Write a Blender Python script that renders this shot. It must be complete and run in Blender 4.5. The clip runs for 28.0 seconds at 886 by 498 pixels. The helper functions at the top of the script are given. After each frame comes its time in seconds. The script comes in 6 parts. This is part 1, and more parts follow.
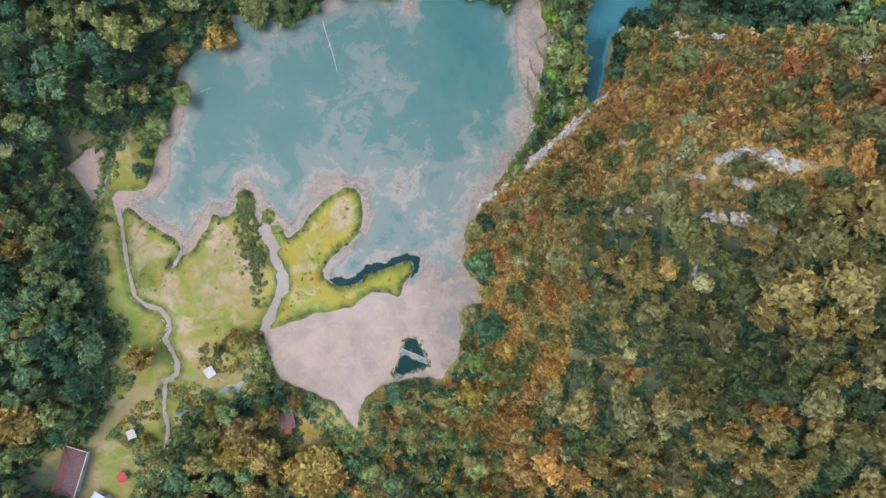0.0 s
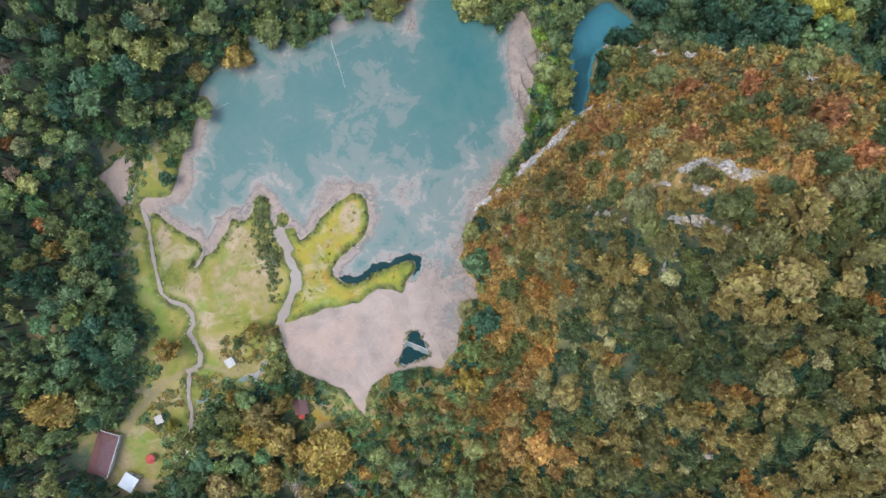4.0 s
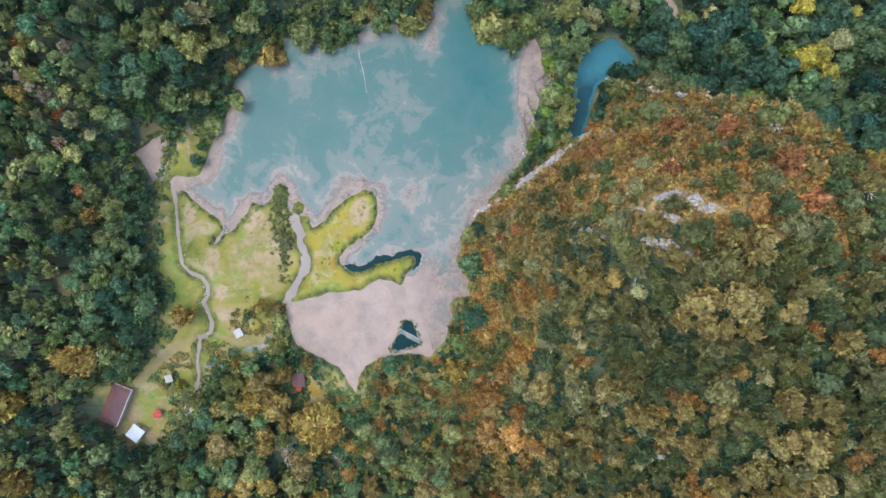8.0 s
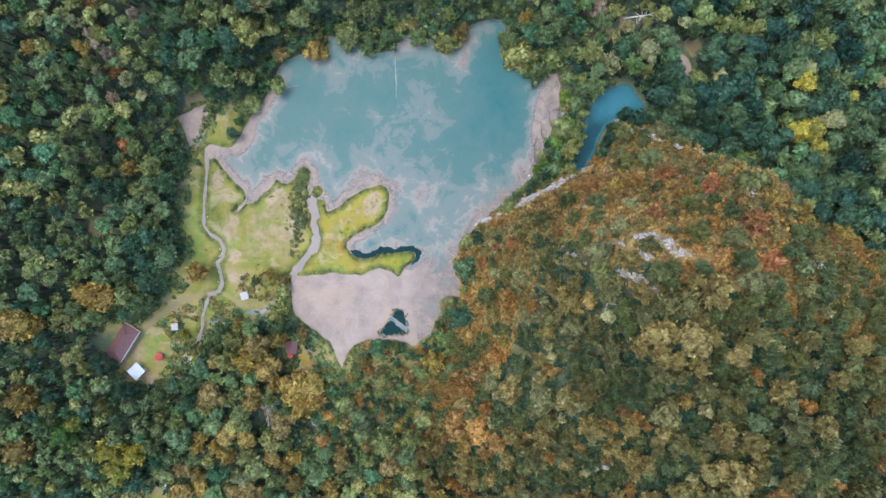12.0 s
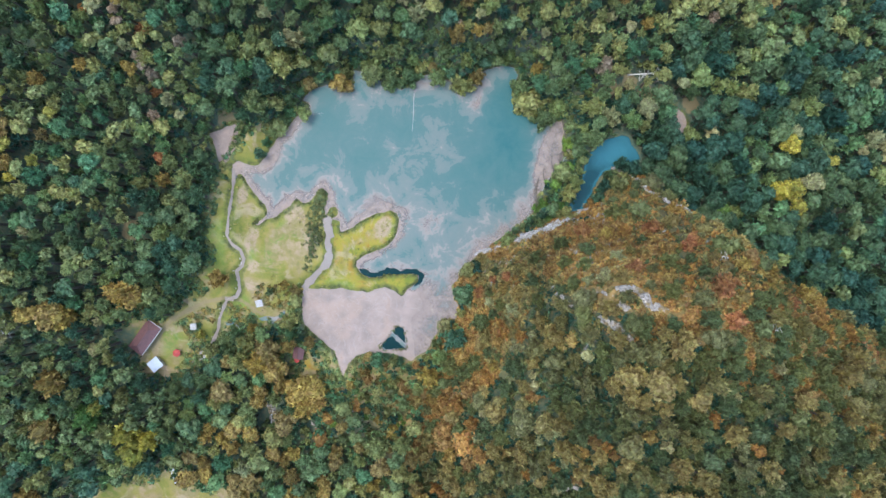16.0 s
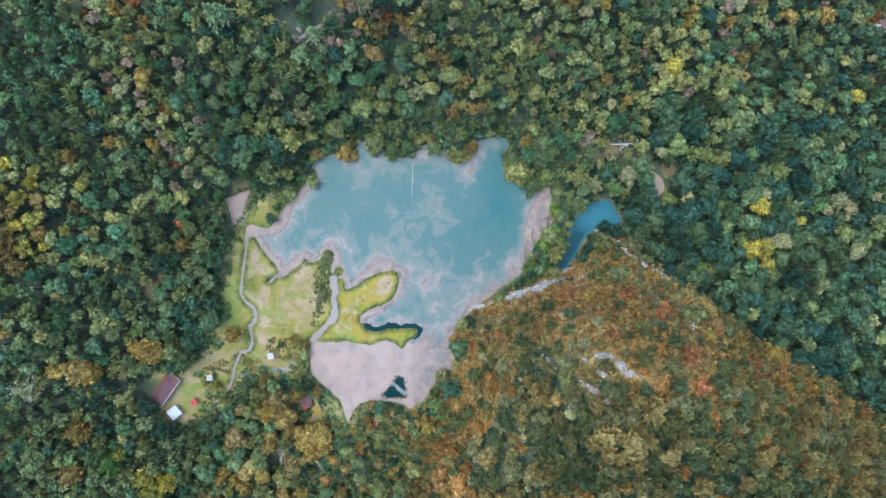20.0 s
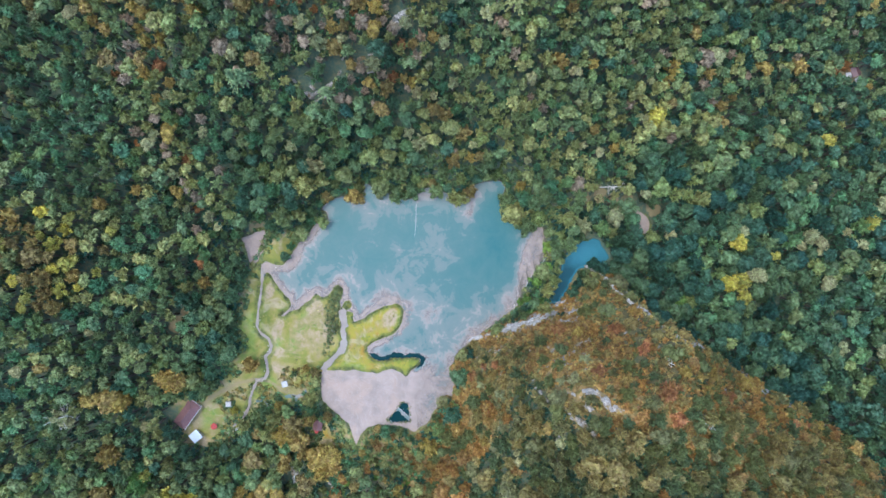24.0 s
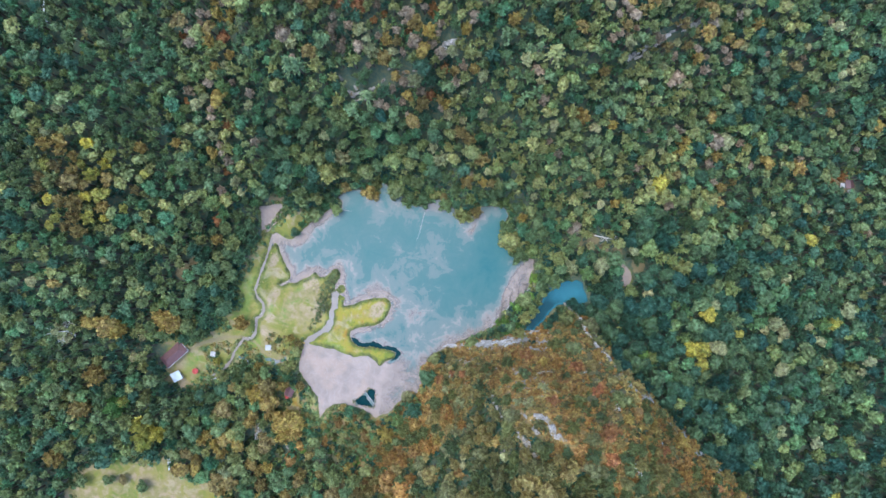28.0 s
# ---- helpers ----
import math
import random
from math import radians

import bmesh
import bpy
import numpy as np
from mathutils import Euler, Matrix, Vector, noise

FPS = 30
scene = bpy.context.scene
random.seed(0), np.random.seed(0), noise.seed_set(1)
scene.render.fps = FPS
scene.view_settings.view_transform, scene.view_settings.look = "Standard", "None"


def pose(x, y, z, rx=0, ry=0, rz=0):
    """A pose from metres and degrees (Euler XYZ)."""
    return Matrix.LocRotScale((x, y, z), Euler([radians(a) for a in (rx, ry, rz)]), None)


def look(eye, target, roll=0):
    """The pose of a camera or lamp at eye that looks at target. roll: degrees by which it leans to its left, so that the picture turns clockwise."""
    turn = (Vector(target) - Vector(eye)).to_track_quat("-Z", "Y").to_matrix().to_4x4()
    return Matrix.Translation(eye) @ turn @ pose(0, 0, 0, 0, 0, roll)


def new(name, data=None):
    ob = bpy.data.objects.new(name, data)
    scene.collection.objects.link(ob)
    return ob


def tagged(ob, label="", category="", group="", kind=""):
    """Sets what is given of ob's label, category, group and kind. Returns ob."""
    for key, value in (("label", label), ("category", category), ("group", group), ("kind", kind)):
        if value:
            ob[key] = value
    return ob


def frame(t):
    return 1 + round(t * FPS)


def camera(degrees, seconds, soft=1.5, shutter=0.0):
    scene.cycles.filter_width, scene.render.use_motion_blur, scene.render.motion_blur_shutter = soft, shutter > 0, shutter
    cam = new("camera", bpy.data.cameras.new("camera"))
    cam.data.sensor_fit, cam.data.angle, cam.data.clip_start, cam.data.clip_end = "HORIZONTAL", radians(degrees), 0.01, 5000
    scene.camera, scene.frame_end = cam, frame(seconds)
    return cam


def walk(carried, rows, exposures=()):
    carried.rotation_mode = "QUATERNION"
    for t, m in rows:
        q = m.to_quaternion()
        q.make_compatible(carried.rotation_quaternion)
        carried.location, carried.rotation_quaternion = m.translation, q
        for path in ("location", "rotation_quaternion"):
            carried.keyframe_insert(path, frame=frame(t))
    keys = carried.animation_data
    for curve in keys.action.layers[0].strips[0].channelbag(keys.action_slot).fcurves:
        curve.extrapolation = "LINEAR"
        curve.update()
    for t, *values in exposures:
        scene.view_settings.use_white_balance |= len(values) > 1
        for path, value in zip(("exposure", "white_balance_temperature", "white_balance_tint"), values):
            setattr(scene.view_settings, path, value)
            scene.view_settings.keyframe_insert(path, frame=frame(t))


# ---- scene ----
cam = camera(66.0, 28.0, 1.5)
# seconds, x, y, z, tilt, lean, heading
EXPOSURES = [(0.0, 1.26, 6040, 7), (10.0, 1.31, 5750, 7), (18.0, 1.36, 5450, 6), (28.0, 1.42, 5180, 6)]
PATH = [
    (0, 0.18, 0.23, 174.60, -0.067, -0.098, -0.000),
    (0.5, 0.25, 0.28, 176.30, -0.027, -0.061, -0.148),
    (1, 0.44, 0.54, 178.26, -0.090, -0.019, -0.240),
    (1.5, 0.72, 0.70, 180.05, -0.139, 0.088, -0.297),
    (2, 0.73, 0.70, 182.33, -0.142, 0.081, -0.311),
    (2.5, 0.77, 0.54, 184.50, -0.096, 0.050, -0.403),
    (3, 0.75, 0.40, 186.69, -0.049, 0.026, -0.358),
    (3.5, 1.09, -0.00, 188.67, 0.042, 0.158, -0.323),
    (5.5, 1.19, -0.13, 197.32, -0.012, 0.112, -0.229),
    (6, 1.47, -0.10, 199.56, 0.007, 0.198, 0.603),
    (6.5, 1.39, 0.00, 201.83, -0.024, 0.147, 1.786),
    (7, 1.30, -0.35, 204.10, 0.111, 0.118, 2.924),
    (7.5, 1.43, -0.77, 206.44, 0.194, 0.108, 4.027),
    (8, 1.85, -0.83, 208.50, 0.229, 0.214, 5.192),
    (8.5, 2.13, -0.68, 210.67, 0.203, 0.288, 6.316),
    (9, 2.14, -0.56, 213.06, 0.181, 0.261, 7.502),
    (9.5, 2.08, -0.74, 215.25, 0.267, 0.234, 8.704),
    (10, 2.22, -0.88, 217.57, 0.326, 0.232, 9.881),
    (10.5, 2.33, -0.71, 219.99, 0.297, 0.249, 11.029),
    (11, 2.26, -0.69, 222.30, 0.314, 0.218, 12.203),
    (11.5, 2.43, -0.70, 224.68, 0.323, 0.235, 13.388),
    (12, 2.11, -0.74, 227.14, 0.334, 0.150, 14.517),
    (12.5, 2.13, -0.61, 229.60, 0.299, 0.131, 15.704),
    (14.5, 1.05, 1.69, 239.24, -0.081, 0.082, 18.817),
    (15, 0.41, 3.78, 241.77, -0.107, 0.140, 18.974),
    (15.5, -0.67, 6.98, 244.25, -0.242, 0.176, 19.037),
    (16, -2.26, 10.71, 246.79, -0.407, 0.133, 18.995),
    (16.5, -3.45, 14.08, 249.34, -0.309, 0.154, 19.011),
    (17, -4.89, 17.73, 252.05, -0.235, 0.126, 19.011),
    (17.5, -6.19, 22.10, 254.66, -0.002, 0.129, 18.993),
    (18, -7.12, 25.15, 257.36, 0.061, 0.124, 18.971),
    (18.5, -7.73, 27.30, 260.06, 0.096, 0.094, 18.963),
    (19, -8.00, 28.67, 262.66, 0.143, 0.069, 18.962),
    (19.5, -8.00, 29.38, 265.28, 0.176, 0.053, 18.932),
    (20, -8.44, 29.73, 267.80, 0.057, -0.063, 18.939),
    (20.5, -8.81, 30.16, 270.08, -0.045, -0.125, 18.908),
    (22.5, -11.61, 35.59, 280.82, -0.568, -0.210, 18.875),
    (23, -12.48, 38.53, 283.52, -0.538, -0.153, 18.851),
    (23.5, -14.27, 41.92, 286.03, -0.369, -0.266, 18.885),
    (24, -15.31, 45.02, 289.02, -0.294, -0.274, 18.884),
    (24.5, -16.00, 46.66, 291.79, -0.239, -0.296, 18.844),
    (25, -16.35, 47.74, 294.79, -0.156, -0.325, 18.848),
    (25.5, -16.69, 47.94, 297.28, -0.120, -0.421, 18.825),
    (26, -16.58, 48.12, 300.38, -0.158, -0.418, 20.021),
    (26.5, -16.59, 48.43, 302.95, -0.186, -0.375, 22.916),
    (27, -16.66, 48.51, 305.98, -0.197, -0.370, 27.028),
    (27.5, -17.07, 48.52, 308.74, -0.245, -0.415, 30.441),
    (28, -17.52, 48.51, 311.67, -0.288, -0.487, 31.904),
]
walk(cam, [(t, pose(x, y, z, tilt, lean, heading)) for t, x, y, z, tilt, lean, heading in PATH], EXPOSURES)
# ---- end of path ----

# ---- light ----
world = bpy.data.worlds.new("overcast_sky")
scene.world = world
world.use_nodes = True
wn = world.node_tree
sky = wn.nodes.new("ShaderNodeTexSky")
sky.sky_type, sky.sun_disc = "NISHITA", False
sky.sun_elevation, sky.sun_rotation = radians(76), radians(266)
sky.air_density, sky.dust_density, sky.ozone_density = 1.2, 3.0, 1.5
wn.links.new(sky.outputs[0], wn.nodes["Background"].inputs[0])
wn.nodes["Background"].inputs[1].default_value = 0.17
sun = new("sun", bpy.data.lights.new("sun", "SUN"))
sun.data.energy, sun.data.angle, sun.data.color = 1.0, radians(34), (1.0, 0.93, 0.82)
sun.matrix_world = look((-29, -2, 118), (0, 0, 0))


# ---- number helpers ----
def table(seed):
    return np.random.RandomState(seed).rand(256, 256)


TABLES = [table(s) for s in range(6)]


def vnoise(x, y, size, seed=0):
    """Smooth value noise, 0 to 1, with cells of that size in metres."""
    x, y = np.asarray(x, float) / size, np.asarray(y, float) / size
    i, j = np.floor(x).astype(int), np.floor(y).astype(int)
    u, v = x - i, y - j
    u, v = u * u * (3 - 2 * u), v * v * (3 - 2 * v)
    t = TABLES[seed % 6]
    a, b = t[i % 256, j % 256], t[(i + 1) % 256, j % 256]
    c, d = t[i % 256, (j + 1) % 256], t[(i + 1) % 256, (j + 1) % 256]
    return (a * (1 - u) + b * u) * (1 - v) + (c * (1 - u) + d * u) * v


def fbm(x, y, size, seed=0, steps=4):
    total, weight, out = 0.0, 1.0, 0.0
    for k in range(steps):
        c, s = math.cos(0.6 + 0.9 * k), math.sin(0.6 + 0.9 * k)
        out = out + weight * vnoise(c * x - s * y + 31.7 * k, s * x + c * y - 17.3 * k, size / 2**k, seed + k)
        total += weight
        weight *= 0.55
    return out / total


def step(a, b, v):
    u = np.clip((v - a) / (b - a), 0, 1)
    return u * u * (3 - 2 * u)


def outline_distance(poly, x, y):
    """Distance to a closed outline, negative inside."""
    x, y = np.atleast_1d(np.asarray(x, float)), np.atleast_1d(np.asarray(y, float))
    p = np.array(poly, float)
    q = np.roll(p, -1, axis=0)
    best, inside = np.full(x.shape, 1e9), np.zeros(x.shape, bool)
    for (ax, ay), (bx, by) in zip(p, q):
        ex, ey = bx - ax, by - ay
        k = np.clip(((x - ax) * ex + (y - ay) * ey) / (ex * ex + ey * ey + 1e-9), 0, 1)
        best = np.minimum(best, (x - ax - k * ex) ** 2 + (y - ay - k * ey) ** 2)
        cross = (ay > y) != (by > y)
        inside ^= cross & (x < (bx - ax) * (y - ay) / (by - ay + 1e-12) + ax)
    d = np.sqrt(best)
    return np.where(inside, -d, d)


def line_distance(line, x, y):
    x, y = np.atleast_1d(np.asarray(x, float)), np.atleast_1d(np.asarray(y, float))
    best = np.full(x.shape, 1e9)
    for (ax, ay), (bx, by) in zip(line[:-1], line[1:]):
        ex, ey = bx - ax, by - ay
        k = np.clip(((x - ax) * ex + (y - ay) * ey) / (ex * ex + ey * ey + 1e-9), 0, 1)
        best = np.minimum(best, (x - ax - k * ex) ** 2 + (y - ay - k * ey) ** 2)
    return np.sqrt(best)


# ---- the plan, in metres; the lake's level is z = 0 ----
SHORE_NORTH = [(-67.6, 43.5), (-66.6, 46.3), (-61.5, 51.5), (-57.3, 51.7), (-54.7, 51.4), (-52.3, 54.9), (-53.9, 59.6), (-50.1, 60.2), (-45, 59.1), (-39.1, 59.1), (-35.6, 58.2), (-32, 61.5), (-31.4, 64.6), (-27.6, 67.1), (-23.5, 66.6), (-19.8, 67.2), (-17.4, 65.3), (-12.9, 67), (-10.7, 69.5), (-9.8, 73.7), (-6.6, 76.4), (-2.4, 78.9), (0.4, 79.4), (3, 77), (3.7, 70.3), (7.3, 67.9), (12.8, 65.5), (16.2, 63.6)]
SHORE_EAST = [(23.2, 66.6), (25.4, 63.3), (26, 59.5), (28.2, 55.2), (26.7, 49), (25.2, 43.7), (23.5, 37.5), (24.4, 32.4), (22.6, 29), (20.1, 25.3), (17, 20.6), (12.6, 14), (8.4, 7.6), (6.3, 3.9), (6.7, 0.1), (4.7, -2.8), (6.9, -5.7), (9.6, -8.9), (10.3, -13.6), (3.8, -16.2), (5.5, -20.6), (4.6, -24.8), (4.3, -28.1), (1.7, -30.7), (0.5, -33.6)]
SHORE_SOUTH = [(-3.6, -32.7), (-8.4, -33), (-15.6, -35.2), (-18.9, -37.6), (-20.9, -41.1), (-21.2, -47.4), (-22.9, -44.5), (-27.3, -38.8), (-31.7, -37.1), (-37.1, -35), (-41.1, -32.9), (-43.4, -29.4), (-44.8, -24), (-45.5, -20.5)]
SHORE_TONGUE = [(-43.7, -20.6), (-40.1, -19.6), (-35.7, -17.7), (-32.2, -16.4), (-27.4, -16), (-22.9, -14.8), (-20.5, -12.8), (-17.6, -10.9), (-14.1, -11.1), (-12, -11.6), (-10.5, -12.9), (-10, -11.1), (-9.6, -9), (-8.1, -7.3), (-6.9, -5), (-7.4, -3.2), (-10, -3.1), (-12.9, -4.4), (-17.4, -5.8), (-20.7, -8), (-24.2, -9.5), (-27.2, -9.1), (-29.6, -7.4), (-30.2, -5.2), (-28.9, -2.9), (-25.7, -0.2), (-22.4, 2.2), (-20.4, 5.7), (-19.8, 8.8), (-20.5, 13.5), (-22.4, 15.5), (-25, 16), (-28.4, 13.9), (-30.7, 11.8), (-33.8, 8.6), (-36.1, 4.9), (-39.1, 2.8), (-41, 6.2), (-42.7, 6.3)]
SHORE_WEST = [(-45.7, 5.6), (-47.4, 8.4), (-48.3, 14), (-50.1, 15.3), (-51.8, 14.1), (-52.9, 10.9), (-53.9, 8.7), (-56.1, 8.1), (-58.4, 9.5), (-59.5, 6.3), (-61.5, 2.8), (-63.6, -0.2), (-66.2, -1.7), (-68.3, -4.8), (-69.3, -4.4), (-67.2, -1.6), (-66.3, 0.2), (-68.4, 3), (-71.8, 5), (-75.3, 7.1), (-79, 10), (-80.5, 10.6), (-81.3, 9.4), (-82.7, 10), (-84.3, 13.1), (-82.2, 15), (-78.2, 14.7), (-75.5, 15.4), (-73.6, 19.2), (-73.1, 22.6), (-72.5, 26.3), (-70.5, 29.7), (-68.7, 34.1), (-67.6, 37.3), (-65.7, 37.8), (-63.5, 40.3), (-65.1, 42.8)]
BAY = [(-96, 20.6), (-93.1, 22.9), (-90.8, 25.5), (-87.4, 27.3), (-85.1, 24), (-84.9, 20.2), (-85.9, 14.1), (-87.2, 11.8), (-89.3, 12.2), (-91.8, 16.4), (-94.5, 19.6)]
POND = [(37.2, 59), (39, 63.4), (41.3, 65.9), (45.4, 69), (48.3, 69.3), (51, 66.5), (54.7, 63.5), (53.5, 60.6), (48.4, 57.5), (44.1, 55.2), (42.7, 50.6), (42.2, 43.6), (40.6, 38.3), (37.1, 36.8), (36.4, 43.1), (37.3, 51.1), (37, 56)]
SANDPATCH = [(58.7, 89.9), (61.4, 85.5), (60.1, 84.2), (64, 81.1), (66.8, 78.1), (69.4, 79.8), (68.7, 84.9), (65.5, 87), (62.3, 87.8)]
ISLET = [(-44.4, 10.6), (-42.6, 9.5), (-42.3, 7.6), (-43.9, 6.4), (-45.6, 6.9), (-45.7, 9.3)]
POOL = [(-12.2, -32), (-10.1, -26.6), (-9, -23), (-6.8, -22.8), (-4.4, -26.1), (-3.1, -29.7), (-7, -31.1), (-10.5, -32.5)]
STREAM = [(-83.3, 11.8), (-81.4, 6.5), (-79.6, 1.1), (-78.5, -4.5), (-77.3, -9), (-76.6, -11.8), (-74, -14), (-70.5, -15.1), (-68.5, -17.5), (-68.1, -20.3), (-69.5, -22.6), (-67.9, -25.1), (-66.4, -28.6), (-66.7, -31.6), (-69.6, -33.3), (-69.9, -37.3), (-70.1, -41.2), (-69.5, -44.9), (-70, -49), (-70.7, -51.5)]
CHANNEL = [(-45, -21.1), (-44.4, -18.6), (-43, -15.7), (-41.4, -12.4), (-39.9, -9.1), (-40.5, -5.3), (-42.3, -2.9), (-43.2, 0.8), (-44.5, 3.3), (-45.8, 5.9)]
MEADOW = [(-104.7, -127), (-96.2, -115.5), (-73.5, -101.4), (-61.1, -106.3), (-48.3, -101.6), (-36.7, -110.2), (-53.7, -133.3), (-96, -156.3)]
WOODS = [(-263.0, 40.0), (-176.0, -126.0), (-166.0, -141.0), (-138.0, -168.0), (145.0, -83.0), (181.0, -50.0), (193.0, -37.0), (221.0, 7.0), (229.0, 24.0), (237.0, 63.0), (132.0, 244.0), (103.0, 270.0), (-247.0, 93.0), (-255.0, 78.0)]
CLEARINGS = [(-53, -34, 5), (-66, -41, 4), (-69.5, -47, 3.5), (-73, -57, 3.5), (-29, -44, 5), (-92, -55, 7), (-86.5, -63.5, 5), (-80.5, -57.5, 4), (-39, -46.5, 5), (-43, -69, 5.5), (-27.5, -70, 3), (43, 91, 4.6), (36, 84, 3.5), (50, 87.5, 3), (56, 90, 4), (68.5, 91, 4), (64, 83.5, 6), (-106, -20, 3.5), (-104, -14, 3), (-90, 27, 4), (-85, 87, 3.5), (-79, 84, 4), (-72, 95, 4), (-65, 101, 4), (-56, 117.5, 4), (9, 152, 3), (16, 167, 3.2), (22, 176, 3.2), (-199, 47, 4), (-184, 39, 3.5), (60, -49, 3.5), (60, 43, 3), (131, 176, 4), (136.5, 177.5, 4), (118, 55, 3)]
RIM = [(10.4, 11.2), (18, 16.6), (25.3, 23.6), (30, 27.6), (34.8, 31.5), (39, 35.5), (43, 39.3)]
OUTCROP_TOP = [(46.0, 14.9), (49.0, 16.0), (51.5, 15.2), (54.4, 12.9), (57.6, 13.2)]
OUTCROP_MID = [(40.6, 11.2), (43.5, 11.6), (47.0, 10.6), (50.5, 9.6)]
OUTCROP_LOW = [(35.9, 7.3), (38.6, 5.9), (41.0, 6.0), (45.0, 6.6), (52.3, 3.6)]
CREST = [(46, 57), (52, 55.5), (56, 53.5), (60, 50), (64, 48), (68, 46.5)]
# broad rises and hollows: x, y, spread, height
HILL = [
    (47, 14, 13, 35.4), (67, 20, 13, 21.8), (60, -4, 13, 22.0), (40, -4, 13, 10.2),
    (26, 6, 13, 6.2), (24, -10, 13, 0.5), (44, 30, 13, 1.1), (85, 22, 13, 17.1),
    (60, 44, 13, 2.2), (76, 40, 13, 26.8), (60, -28, 13, 7.8), (42, -26, 13, 13.7),
    (34, 18, 13, 7.0), (90, -5, 26, 23.9), (110, 15, 26, 28.9), (85, -35, 26, 20.9),
    (45, -50, 26, 15.8), (110, -45, 26, 9.0), (75, -75, 26, 13.7), (145, -25, 26, 22.4),
    (140, 20, 26, 10.4), (110, -95, 26, 16.2), (180, -10, 26, 7.2),
]
VALLEY = [
    (-60, 130, 45, 6.4), (-110, 90, 45, 27.9), (0, 155, 45, 14.6), (60, 160, 45, -18.6),
    (-150, 30, 45, -12.2), (-115, -15, 45, -6.3), (-160, -40, 45, 34.0), (-130, -80, 45, -6.6),
    (-60, -100, 45, -5.6), (10, -90, 45, -21.9), (80, 90, 45, -16.9), (140, 120, 45, -2.1),
    (190, 60, 45, -25.1), (120, 190, 45, -10.1), (-170, 130, 45, 1.3), (-70, 70, 45, -12.8),
    (30, 70, 45, 10.1), (-30, -10, 45, 10.9), (-90, -45, 45, 2.3), (190, 150, 45, -24.3),
    (-20, 40, 45, -10.9), (-80, 200, 70, 52.3), (-230, 60, 70, 47.3), (40, 230, 60, 35.5),
]
HILL_FOOT = [(2.5, 4), (8.7, 13.1), (16.3, 18.5), (23.8, 25.5), (28.4, 29.7), (33, 33.5), (41.2, 41.2), (41.5, 53), (43, 60), (57, 58), (67, 55), (76, 50), (86, 47), (101, 45), (120, 39), (142, 36), (210, 22), (260, -60), (210, -220), (-40, -220), (-40, -90), (-12, -40), (0, -30)]
PATHWAY = [(-92.2, -64.2), (-88.2, -53.5), (-86, -47.2), (-83.1, -43.5), (-77, -37.1), (-70.3, -32.9), (-64.7, -32), (-56.3, -34.6)]
LAKE = SHORE_NORTH + SHORE_EAST + SHORE_SOUTH + SHORE_TONGUE + SHORE_WEST


def jitter(x, y):
    """A small wander of the plan's outlines, so that banks are ragged."""
    return (x + 1.1 * (fbm(x, y, 3.2, 1, 3) - 0.5), y + 1.1 * (fbm(x, y, 3.2, 4, 3) - 0.5))


def lake_distance(x, y):
    x, y = jitter(np.asarray(x, float), np.asarray(y, float))
    d = outline_distance(LAKE, x, y)
    return np.maximum(d, -outline_distance(ISLET, x, y))


def hill_height(x, y):
    """The rocky hill, cut off by a cliff along its foot to the north."""
    x, y = np.atleast_1d(np.asarray(x, float)), np.atleast_1d(np.asarray(y, float))
    z = 0.0
    for cx, cy, s, h in HILL:
        z = z + h * np.exp(-((x - cx) ** 2 + (y - cy) ** 2) / (2 * s * s))
    d = outline_distance(HILL_FOOT, x + 1.6 * (fbm(x, y, 5, 2, 2) - 0.5), y + 1.6 * (fbm(x, y, 5, 3, 2) - 0.5))
    return z * step(0, 1, -d / (3.0 + 5.0 * step(55, 75, x)))


def gully(x, y):
    """Wandering hollows down the hill's flanks, 0 to 1."""
    return np.exp(-(((fbm(x, y, 34, 1, 3) - 0.5) / 0.028) ** 2))


def relief(x, y):
    z = hill_height(x, y)
    z = z + step(8, 25, z) * (4.5 * (fbm(x, y, 17, 5, 3) - 0.5) - 3.0 * gully(x, y))
    for cx, cy, s, h in VALLEY:
        z = z + h * np.exp(-((x - cx) ** 2 + (y - cy) ** 2) / (2 * s * s))
    return z


